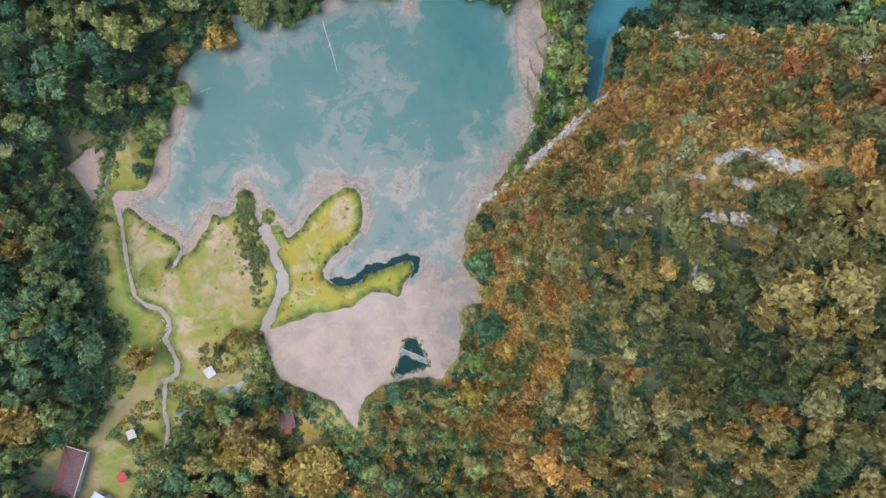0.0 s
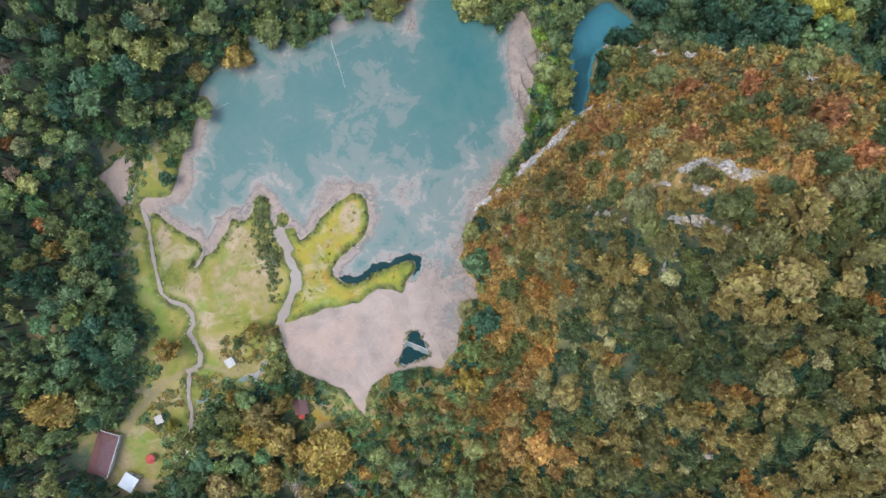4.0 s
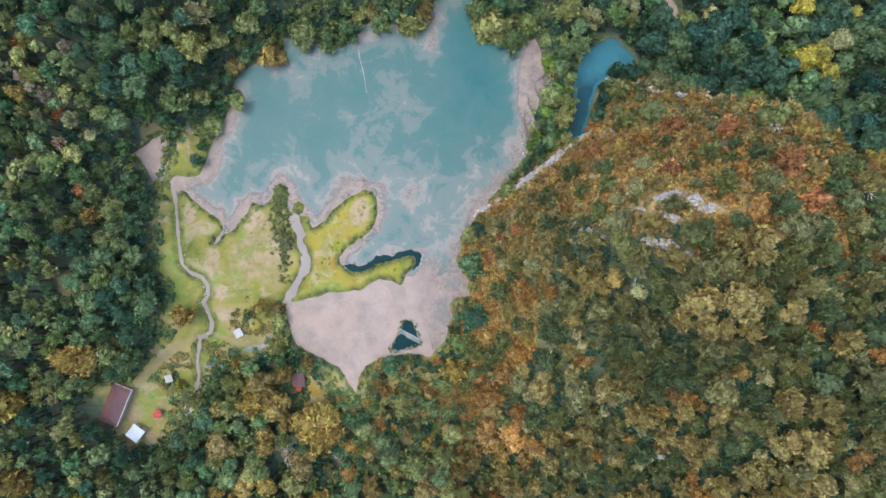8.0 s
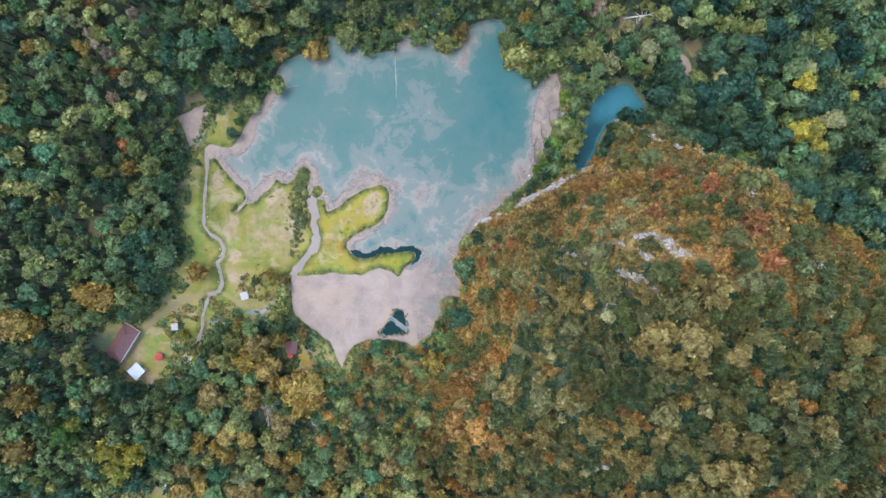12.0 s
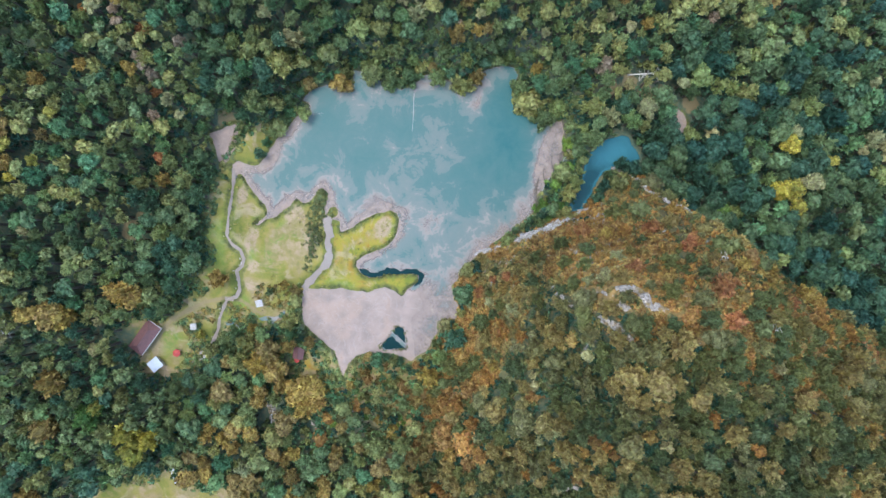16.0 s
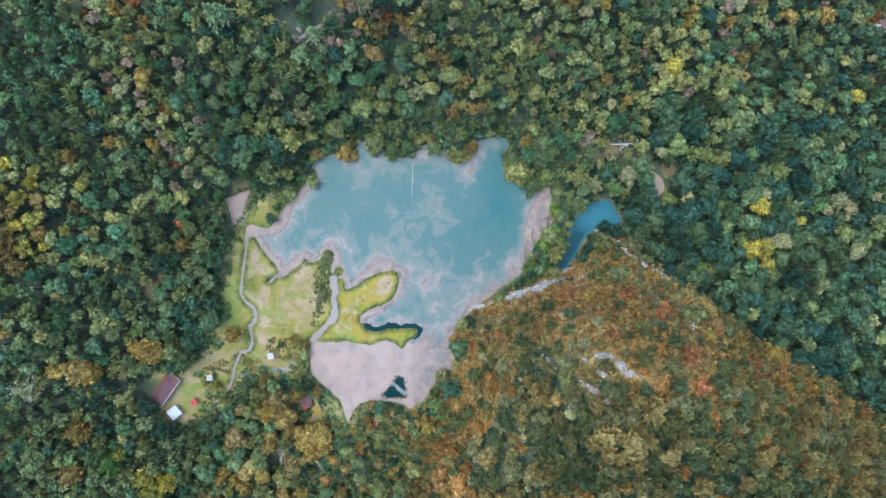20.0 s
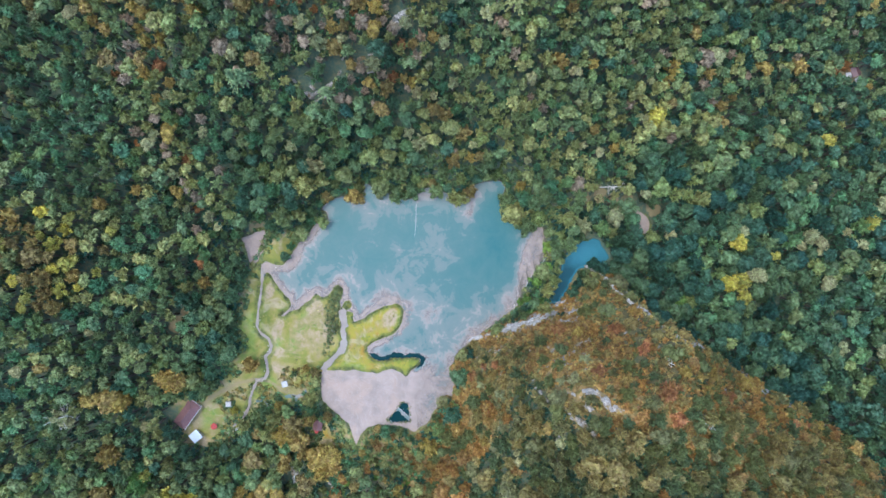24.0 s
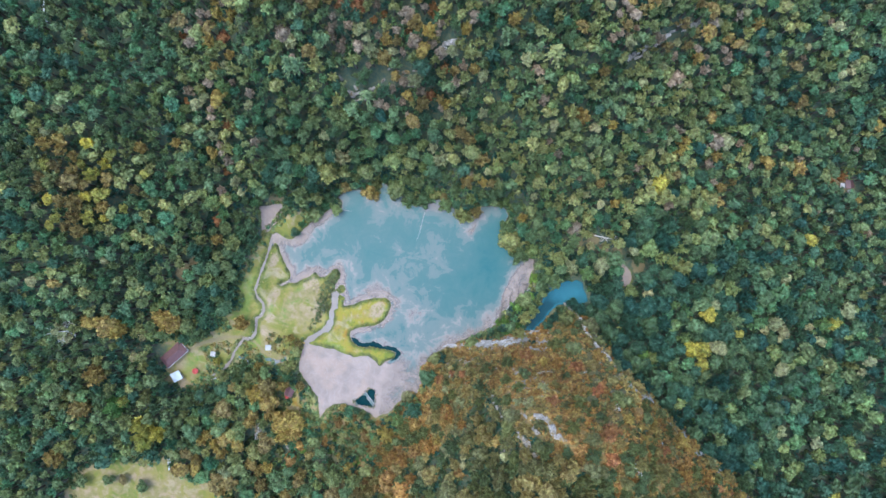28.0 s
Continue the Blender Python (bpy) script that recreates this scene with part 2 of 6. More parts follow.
def lake_depth(x, y, d):
    """Depth of the lake floor below the water, for points inside the shore."""
    deep = 0.30 + 0.34 * (1 - np.exp(np.minimum(d, 0) / 7.0)) + 0.2 * np.exp(np.minimum(d, 0) / 3.0) * step(34, 48, y)
    deep = deep + 0.9 * (fbm(x, y, 24, 2, 3) - 0.5)
    deep = deep + 0.55 * np.exp(-((x - 5) ** 2 / 200 + (y - 55) ** 2 / 420)) + 0.45 * np.exp(-((x + 32) ** 2 + (y - 46) ** 2) / 90)
    deep = deep - 1.3 * np.exp(-((x - 23.5) ** 2 / 26 + (y - 54) ** 2 / 160)) - 0.55 * np.exp(-((x + 7) ** 2 / 12 + (y - 60) ** 2 / 130))
    ragged = 0.35 + 1.3 * fbm(x, y, 7, 4, 3)
    deep = deep - 0.7 * ragged * np.exp(-line_distance(SHORE_TONGUE[23:37], x, y) / 2.0)
    deep = np.maximum(deep - 0.7 * ragged * np.exp(-line_distance(SHORE_WEST[:34], x, y) / 3.4), 0.06)
    south = step(1.0, -13.0, y - 0.22 * (x + 12) + 7 * (fbm(x, y, 12, 3, 2) - 0.5))
    flat = -0.10 + 0.22 * (fbm(x, y, 15, 5, 3) - 0.5) + 0.20 * step(-9, 5, x + 5 * (fbm(x, y, 9, 1, 2) - 0.5))
    deep = np.clip(deep * (1 - south) + flat * south, -0.18, 1.15)
    pool = outline_distance(POOL, x + 1.5 * (fbm(x, y, 2.5, 1, 2) - 0.5), y + 1.5 * (fbm(x, y, 2.5, 3, 2) - 0.5))
    deep = np.where(pool < 0.2, np.maximum(deep, 0.4 * step(0.2, -0.8, pool)), deep)
    moat = line_distance(SHORE_TONGUE[13:22], x, y)
    return np.where(moat < 2.2, np.maximum(deep, 0.5 * step(2.2, 0.9, moat)), deep)


def ground(x, y):
    """Height of the ground."""
    x, y = np.atleast_1d(np.asarray(x, float)), np.atleast_1d(np.asarray(y, float))
    z = relief(x, y)
    rough = 3.0 * (fbm(x, y, 22, 3, 4) - 0.5) * step(2, 30, np.abs(z)) + 0.5 * (fbm(x, y, 4, 1, 2) - 0.5)
    z = z + rough
    d = lake_distance(x, y)
    bank = 0.35 + 0.25 * (fbm(x, y, 6, 2, 2) - 0.5)
    k = step(1.0, 9.0, d)
    z = np.where(d < 9, bank * (1 - k) + np.maximum(z, -6.0) * k, z)
    z = np.where((d > 0) & (d < 1.2), z * step(-0.3, 1.2, d), z)
    z = np.where(d <= 0, np.minimum(0.12 * step(-0.3, 0.0, d), 1) - lake_depth(x, y, d), z)
    # the small basins and runs
    # Pond floor dropped southward so its colour darkens like the cliff's reflection.
    for poly, level, bottom in ((BAY, 0.1, -0.25), (POND, -2.0, -2.95 - 1.2 * step(62, 50, y)), (SANDPATCH, -10.4, -10.6)):
        e = outline_distance(poly, *jitter(x, y))
        rim = level + 0.3
        k2 = step(0.5, 7.0, e)
        z = np.where(e < 7, (rim * (1 - k2) + z * k2), z)
        z = np.where(e < 0.5, rim + (bottom - rim) * step(0.5, -1.0, e), z)
    for line, half in ((STREAM, 0.8), (CHANNEL, 1.0)):
        e = line_distance(line, x, y)
        z = np.where((e < 2.2) & (d > 0), z - 0.45 * step(half + 0.9, half - 0.3, e), z)
    return z


def field_distance(x, y):
    """Distance to open grass: the lake meadow, the yard of the houses, the south meadow."""
    x, y = np.asarray(x, float), np.asarray(y, float)
    jx, jy = x + 5 * (fbm(x, y, 9, 0, 3) - 0.5), y + 5 * (fbm(x, y, 9, 5, 3) - 0.5)
    a = outline_distance(FIELD_LAKE, jx, jy)
    b = outline_distance(FIELD_YARD, jx, jy)
    c = outline_distance(MEADOW, jx, jy)
    e = np.minimum(outline_distance(FIELD_SOUTH, jx, jy), outline_distance(FIELD_STRIP, jx, jy))
    return np.minimum(np.minimum(a, b), np.minimum(c, e)) + 3.0 * (fbm(x, y, 5, 2, 2) - 0.5)


# ---- materials ----
def material(name):
    m = bpy.data.materials.new(name)
    m.use_nodes = True
    nt = m.node_tree
    return m, nt, nt.nodes["Principled BSDF"]


class Net:
    """Short-hand for wiring nodes."""

    def __init__(self, nt):
        self.nt = nt

    def add(self, sort):
        return self.nt.nodes.new("ShaderNode" + sort)

    def link(self, a, b):
        self.nt.links.new(a, b)

    def position(self):
        return self.add("NewGeometry").outputs["Position"]

    def noise(self, scale, detail=4.0, rough=0.6, vector=None, warp=0.0):
        n = self.add("TexNoise")
        n.inputs["Scale"].default_value, n.inputs["Detail"].default_value = scale, detail
        n.inputs["Roughness"].default_value, n.inputs["Distortion"].default_value = rough, warp
        self.link(vector if vector else self.position(), n.inputs["Vector"])
        return n.outputs["Fac"]

    def ramp(self, fac, *stops):
        r = self.add("ValToRGB")
        while len(r.color_ramp.elements) < len(stops):
            r.color_ramp.elements.new(0.5)
        for e, (p, c) in zip(r.color_ramp.elements, stops):
            e.position = p
            e.color = (*c, 1) if len(c) == 3 else c
        self.link(fac, r.inputs[0])
        return r.outputs[0]

    def math(self, op, a, b=None, clamp=False):
        n = self.add("Math")
        n.operation, n.use_clamp = op, clamp
        for s, v in zip(n.inputs, (a, b)):
            if v is None:
                continue
            if isinstance(v, (int, float)):
                s.default_value = v
            else:
                self.link(v, s)
        return n.outputs[0]

    def fit(self, v, a, b, lo=0.0, hi=1.0):
        n = self.add("MapRange")
        n.interpolation_type = "SMOOTHSTEP"
        self.link(v, n.inputs[0])
        for s, x in zip(list(n.inputs)[1:5], (a, b, lo, hi)):
            s.default_value = x
        return n.outputs[0]

    def mix(self, fac, a, b, blend="MIX"):
        n = self.add("Mix")
        n.data_type, n.blend_type = "RGBA", blend
        for s, v in ((n.inputs[0], fac), (n.inputs[6], a), (n.inputs[7], b)):
            if isinstance(v, (int, float)):
                s.default_value = v
            elif isinstance(v, tuple):
                s.default_value = (*v, 1)
            else:
                self.link(v, s)
        return n.outputs[2]

    def field(self, name):
        n = self.add("Attribute")
        n.attribute_name = name
        return n.outputs["Fac"]

    def bump(self, height, strength, distance, bsdf):
        b = self.add("Bump")
        b.inputs["Strength"].default_value, b.inputs["Distance"].default_value = strength, distance
        self.link(height, b.inputs["Height"])
        self.link(b.outputs[0], bsdf.inputs["Normal"])


def foliage(name, *colours, leaf=0.32):
    """Leaves: the colour runs over the stops from tree to tree, and varies from leaf clump to leaf clump."""
    m, nt, bsdf = material(name)
    n = Net(nt)
    pick = n.math("FRACT", n.math("ADD", n.field("tint"), n.add("ObjectInfo").outputs["Random"]))
    stops = [((i + 0.5) / len(colours), c) for i, c in enumerate(colours)]
    base = n.ramp(pick, *stops)
    island = n.add("NewGeometry").outputs["Random Per Island"]
    patch = n.noise(0.5, 3.0)
    drift = n.fit(n.noise(0.045, 3.0), 0.33, 0.67, 0.8, 1.22)
    bright = n.math("MULTIPLY", n.math("MULTIPLY", n.fit(island, 0, 1, 0.76, 1.28), n.fit(patch, 0.32, 0.68, 0.68, 1.32)), drift)
    hue = n.add("HueSaturation")
    n.link(base, hue.inputs["Color"])
    n.link(bright, hue.inputs["Value"])
    n.link(n.fit(island, 0, 1, 0.485, 0.515), hue.inputs["Hue"])
    n.link(hue.outputs[0], bsdf.inputs["Base Color"])
    bsdf.inputs["Roughness"].default_value = 0.6
    bsdf.inputs["Specular IOR Level"].default_value = 0.25
    through_leaf = n.add("BsdfTranslucent")
    n.link(hue.outputs[0], through_leaf.inputs[0])
    both = n.add("MixShader")
    both.inputs[0].default_value = leaf
    n.link(bsdf.outputs[0], both.inputs[1])
    n.link(through_leaf.outputs[0], both.inputs[2])
    n.link(both.outputs[0], nt.nodes["Material Output"].inputs[0])
    return m


DARK_GREEN = foliage("dark_green_leaves", (0.062, 0.118, 0.066), (0.080, 0.135, 0.066), (0.104, 0.154, 0.066), (0.145, 0.175, 0.066))
# Darker eastern wood, with shade below the hill and between crowns in the colour.
VALLEY_GREEN = foliage("darkened_green_leaves", (0.034, 0.080, 0.054), (0.044, 0.092, 0.054), (0.058, 0.104, 0.052), (0.082, 0.12, 0.05))
GREEN = foliage("green_leaves", (0.085, 0.172, 0.082), (0.105, 0.188, 0.078), (0.145, 0.212, 0.075), (0.20, 0.232, 0.076))
OLIVE = foliage("olive_leaves", (0.124, 0.176, 0.076), (0.16, 0.198, 0.076), (0.20, 0.216, 0.076), (0.255, 0.248, 0.082))
HILL_OLIVE = foliage("hill_olive_leaves", (0.14, 0.137, 0.056), (0.182, 0.158, 0.056), (0.22, 0.172, 0.06), (0.25, 0.193, 0.066))
HILL_GREEN = foliage("hill_green_leaves", (0.108, 0.126, 0.046), (0.14, 0.142, 0.046), (0.088, 0.116, 0.05))
AUTUMN = foliage("autumn_leaves", (0.225, 0.145, 0.054), (0.275, 0.158, 0.050), (0.31, 0.168, 0.048), (0.28, 0.195, 0.06))
BROWN = foliage("brown_leaves", (0.215, 0.165, 0.062), (0.255, 0.188, 0.062), (0.29, 0.205, 0.06), (0.32, 0.235, 0.06))
GOLD = foliage("golden_leaves", (0.35, 0.25, 0.062), (0.32, 0.22, 0.058), (0.30, 0.20, 0.06))
LIME = foliage("bright_green_leaves", (0.15, 0.24, 0.05), (0.19, 0.26, 0.05), (0.12, 0.21, 0.055))
RUST = foliage("rust_red_leaves", (0.30, 0.135, 0.058), (0.27, 0.135, 0.06), (0.32, 0.16, 0.058))
YELLOW = foliage("yellow_leaves", (0.39, 0.325, 0.05), (0.34, 0.295, 0.055), (0.29, 0.275, 0.065))
TWIG = foliage("grey_pink_twigs", (0.25, 0.19, 0.125), (0.28, 0.20, 0.125), (0.23, 0.185, 0.13), (0.31, 0.24, 0.165))
PALE = foliage("pale_leaves", (0.31, 0.30, 0.14), (0.26, 0.27, 0.13), (0.29, 0.26, 0.12))


def make_bark():
    m, nt, bsdf = material("bark")
    n = Net(nt)
    v = n.noise(3.0, 6.0)
    n.link(n.ramp(v, (0.3, (0.05, 0.04, 0.03)), (0.7, (0.16, 0.13, 0.10))), bsdf.inputs["Base Color"])
    bsdf.inputs["Roughness"].default_value = 0.95
    n.bump(v, 0.6, 0.05, bsdf)
    return m


def make_bleached():
    m, nt, bsdf = material("bleached_wood")
    n = Net(nt)
    v = n.noise(2.5, 6.0)
    n.link(n.ramp(v, (0.3, (0.38, 0.35, 0.32)), (0.7, (0.66, 0.63, 0.58))), bsdf.inputs["Base Color"])
    bsdf.inputs["Roughness"].default_value = 0.9
    n.bump(v, 0.5, 0.04, bsdf)
    return m


def make_rock(name="limestone", low=0.5, light=(0.40, 0.355, 0.31)):
    m, nt, bsdf = material(name)
    n = Net(nt)
    big, small = n.noise(0.25, 5.0, 0.65), n.noise(2.2, 6.0, 0.7)
    base = n.ramp(small, (0.30, (0.12, 0.112, 0.10)), (0.44, (0.24, 0.215, 0.19)), (0.62, light))
    moss = n.mix(n.fit(big, low, low + 0.13), base, (0.21, 0.15, 0.06))
    n.link(moss, bsdf.inputs["Base Color"])
    bsdf.inputs["Roughness"].default_value = 0.95
    n.bump(small, 0.9, 0.25, bsdf)
    return m


def make_ground():
    """Grass, sand, litter and rock, told apart by the distance fields and the slope."""
    m, nt, bsdf = material("ground")
    n = Net(nt)
    fine, mid, big = n.noise(4.0, 5.0), n.noise(0.45, 5.0, 0.6), n.noise(0.09, 4.0)
    rag = n.math("MULTIPLY", n.math("SUBTRACT", mid, 0.5), 2.4)
    litter = n.ramp(n.noise(0.8, 6.0, 0.7), (0.36, (0.044, 0.075, 0.055)), (0.5, (0.072, 0.096, 0.06)), (0.64, (0.12, 0.112, 0.06)))
    scrub = n.ramp(n.noise(0.8, 6.0, 0.7), (0.36, (0.03, 0.052, 0.036)), (0.52, (0.06, 0.068, 0.034)), (0.66, (0.13, 0.095, 0.04)))
    ochre = n.ramp(n.noise(0.7, 6.0, 0.68, warp=0.6), (0.33, (0.105, 0.095, 0.035)), (0.45, (0.18, 0.12, 0.045)), (0.55, (0.255, 0.155, 0.052)), (0.66, (0.31, 0.205, 0.08)))
    ochre = n.mix(n.fit(n.noise(0.12, 4.0), 0.5, 0.62, 0, 0.75), ochre, n.ramp(mid, (0.4, (0.11, 0.115, 0.045)), (0.6, (0.19, 0.165, 0.06))))
    ochre = n.mix(n.fit(n.noise(1.1, 4.0, 0.6), 0.64, 0.70, 0, 0.7), ochre, (0.44, 0.40, 0.35))
    scrub = n.mix(n.field("dry"), scrub, ochre)
    litter = n.mix(n.fit(n.math("ADD", n.field("brush"), n.math("MULTIPLY", rag, 0.3)), 0.2, 0.7), litter, n.ramp(n.noise(0.35, 6.0, 0.65, warp=0.5), (0.36, (0.075, 0.115, 0.04)), (0.46, (0.16, 0.165, 0.05)), (0.56, (0.215, 0.165, 0.07)), (0.66, (0.27, 0.19, 0.12))))
    floor = n.mix(n.fit(n.math("ADD", n.field("hill"), n.math("MULTIPLY", n.math("SUBTRACT", big, 0.5), 6.0)), 0.0, 7.0), litter, scrub)
    lawn = n.ramp(n.noise(0.10, 6.0, 0.62, warp=0.5), (0.36, (0.122, 0.149, 0.0279)), (0.46, (0.19, 0.181, 0.0372)), (0.54, (0.245, 0.202, 0.0605)), (0.63, (0.285, 0.214, 0.116)))
    gold = n.ramp(n.noise(0.16, 6.0, 0.62, warp=0.5), (0.36, (0.156, 0.175, 0.023)), (0.47, (0.258, 0.23, 0.0276)), (0.56, (0.294, 0.212, 0.0368)), (0.64, (0.285, 0.147, 0.023)))
    lawn = n.mix(n.field("gold"), lawn, gold)
    lawn = n.mix(n.fit(n.noise(0.13, 5.0, 0.6, warp=0.8), 0.53, 0.62, 0, 0.6), lawn, (0.38, 0.30, 0.19))
    lawn = n.mix(n.fit(n.noise(0.8, 6.0, 0.7), 0.55, 0.66, 0, 0.6), lawn, (0.09, 0.12, 0.03))
    bare = n.math("ADD", n.field("bare"), n.math("MULTIPLY", rag, 0.35))
    lawn = n.mix(n.fit(bare, 0.25, 0.6, 0, 0.9), lawn, n.mix(n.fit(n.noise(1.1, 5.0, 0.7), 0.5, 0.62), (0.36, 0.26, 0.185), (0.24, 0.21, 0.08)))
    lawn = n.mix(n.fit(n.field("lush"), 0.25, 0.9, 0, 0.6), lawn, n.ramp(mid, (0.4, (0.085, 0.18, 0.03)), (0.6, (0.17, 0.23, 0.04))))
    bank = n.math("ADD", n.field("shore"), n.math("MULTIPLY", n.math("SUBTRACT", n.noise(0.2, 5.0, 0.6), 0.5), 9.0))
    heart = n.ramp(n.noise(0.35, 6.0, 0.6), (0.38, (0.19, 0.165, 0.06)), (0.50, (0.25, 0.195, 0.09)), (0.62, (0.33, 0.235, 0.155)))
    lawn = n.mix(n.math("MULTIPLY", n.fit(bank, 3.0, 6.5, 0, 0.85), n.fit(n.noise(0.17, 6.0, 0.6, warp=0.7), 0.44, 0.56)), lawn, heart)
    lawn = n.mix(n.fit(n.math("ADD", n.field("shore"), n.math("MULTIPLY", rag, 0.5)), 2.6, 0.8, 0, 0.7), lawn, n.ramp(mid, (0.4, (0.07, 0.105, 0.022)), (0.6, (0.15, 0.165, 0.03))))
    lawn = n.mix(n.fit(fine, 0.3, 0.7, 0.0, 0.3), lawn, (0.13, 0.13, 0.04))
    lawn = n.mix(0.14, lawn, (0.04, 0.035, 0.012))
    colour = n.mix(n.fit(n.math("ADD", n.field("lawn"), rag), 2.2, 0.2), floor, lawn)
    sand = n.ramp(n.noise(0.16, 6.0, 0.58, warp=0.3), (0.36, (0.198, 0.156, 0.131)), (0.5, (0.232, 0.180, 0.150)), (0.62, (0.262, 0.206, 0.170)))
    sand = n.mix(n.fit(n.noise(0.7, 6.0, 0.7, warp=2.0), 0.54, 0.62, 0, 0.35), sand, (0.205, 0.182, 0.168))
    sand = n.mix(n.fit(n.noise(0.10, 5.0, 0.6, warp=0.5), 0.50, 0.64, 0, 0.55), sand, (0.285, 0.208, 0.158))
    terrace = n.math("ABSOLUTE", n.math("SUBTRACT", n.math("FRACT", n.math("MULTIPLY", n.noise(0.13, 5.0, 0.6, warp=0.8), 7.0)), 0.5))
    sand = n.mix(n.fit(terrace, 0.10, 0.04, 0, 0.3), sand, (0.30, 0.255, 0.218))
    sand = n.mix(n.fit(n.noise(1.6, 3.0), 0.68, 0.72, 0, 0.7), sand, (0.16, 0.11, 0.08))
    shore = n.math("ADD", n.field("shore"), n.math("MULTIPLY", rag, 0.25))
    colour = n.mix(n.fit(n.math("ADD", n.field("path"), n.math("MULTIPLY", rag, 0.6)), 0.9, 0.3), colour, n.mix(fine, (0.15, 0.115, 0.055), (0.25, 0.20, 0.105)))
    colour = n.mix(n.math("MULTIPLY", n.fit(shore, 1.9, 0.3), n.fit(n.noise(0.22, 5.0, 0.6), 0.40, 0.56, 0.2, 1.0)), colour, n.mix(n.fit(mid, 0.4, 0.6), (0.045, 0.05, 0.025), (0.11, 0.12, 0.03)))
    colour = n.mix(n.fit(shore, 0.12, -0.12), colour, sand)
    z = n.add("SeparateXYZ")
    n.link(n.add("NewGeometry").outputs["Normal"], z.inputs[0])
    stone = n.ramp(n.noise(0.9, 7.0, 0.7), (0.3, (0.14, 0.12, 0.10)), (0.55, (0.38, 0.34, 0.30)), (0.75, (0.58, 0.55, 0.52)))
    steep = n.math("ADD", z.outputs["Z"], n.math("MULTIPLY", n.math("SUBTRACT", n.noise(0.3, 5.0), 0.5), 0.7))
    colour = n.mix(n.fit(steep, 0.36, 0.24), colour, stone)
    n.link(colour, bsdf.inputs["Base Color"])
    bsdf.inputs["Roughness"].default_value = 0.95
    bsdf.inputs["Specular IOR Level"].default_value = 0.15
    n.bump(n.noise(1.5, 6.0, 0.7), 0.5, 0.3, bsdf)
    return m


def make_water(name, *colours, ior=1.33, thin=0.1):
    """Milky mineral water: the deeper, the less of the floor shows, with drifts of pale silt."""
    m, nt, bsdf = material(name)
    n = Net(nt)
    d = n.field("depth")
    drift = n.math("SUBTRACT", n.noise(0.11, 9.0, 0.66, warp=0.5), 0.5)
    swirl = n.math("SUBTRACT", n.noise(0.6, 6.0, 0.7, warp=1.5), 0.5)
    d2 = n.math("ADD", d, n.math("ADD", n.math("MULTIPLY", drift, 2.0), n.math("MULTIPLY", swirl, 0.3)))
    k = n.math("DIVIDE", d2, 2.0)
    n.link(n.ramp(k, *colours), bsdf.inputs["Base Color"])
    bsdf.inputs["Roughness"].default_value = 0.22
    bsdf.inputs["IOR"].default_value = ior
    bsdf.inputs["Specular IOR Level"].default_value = 0.12
    n.bump(n.noise(1.8, 3.0), 0.06, 0.05, bsdf)
    clear = n.add("BsdfTransparent")
    both = n.add("MixShader")
    n.link(n.fit(n.math("ADD", d, n.math("ADD", n.math("MULTIPLY", drift, 0.9), n.math("MULTIPLY", swirl, 0.5))), -0.02, 0.34, thin, 0.96), both.inputs[0])
    n.link(clear.outputs[0], both.inputs[1])
    n.link(bsdf.outputs[0], both.inputs[2])
    n.link(both.outputs[0], nt.nodes["Material Output"].inputs[0])
    return m


def plain(name, a, b, scale=2.0, rough=0.8, metal=0.0, bump=0.2):
    """A two-tone worn surface."""
    m, nt, bsdf = material(name)
    n = Net(nt)
    v = n.math("ADD", n.math("MULTIPLY", n.noise(scale, 6.0), 0.6), n.math("MULTIPLY", n.noise(scale * 0.17, 3.0), 0.4))
    n.link(n.ramp(v, (0.35, a), (0.65, b)), bsdf.inputs["Base Color"])
    bsdf.inputs["Roughness"].default_value, bsdf.inputs["Metallic"].default_value = rough, metal
    n.bump(v, bump, 0.03, bsdf)
    return m


BARK, BLEACHED, ROCK, GROUND = make_bark(), make_bleached(), make_rock(), make_ground()
RIM_ROCK = make_rock("bleached_limestone", 0.58, (0.50, 0.475, 0.45))
WATER = make_water("milky_turquoise_water", (0.05, (0.2095, 0.1771, 0.1556)), (0.14, (0.173, 0.1677, 0.1507)), (0.18, (0.1124, 0.1352, 0.1237)), (0.28, (0.09542, 0.1292, 0.1187)), (0.31, (0.05957, 0.1129, 0.1065)), (0.5, (0.04209, 0.1052, 0.1007)), (0.73, (0.02621, 0.09238, 0.09504)), (0.9, (0.009542, 0.03806, 0.03644)))
STREAM_WATER = make_water("shallow_stream_water", (0.0, (0.235, 0.195, 0.165)), (0.2, (0.215, 0.19, 0.165)), (0.6, (0.16, 0.165, 0.15)), thin=0.8)
# Dark last stop: the cliff's reflection painted into the pond's southern water.
POND_WATER = make_water("deep_blue_water", (0.05, (0.03, 0.10, 0.12)), (0.45, (0.036, 0.125, 0.155)), (1.0, (0.012, 0.048, 0.062)), thin=0.9)


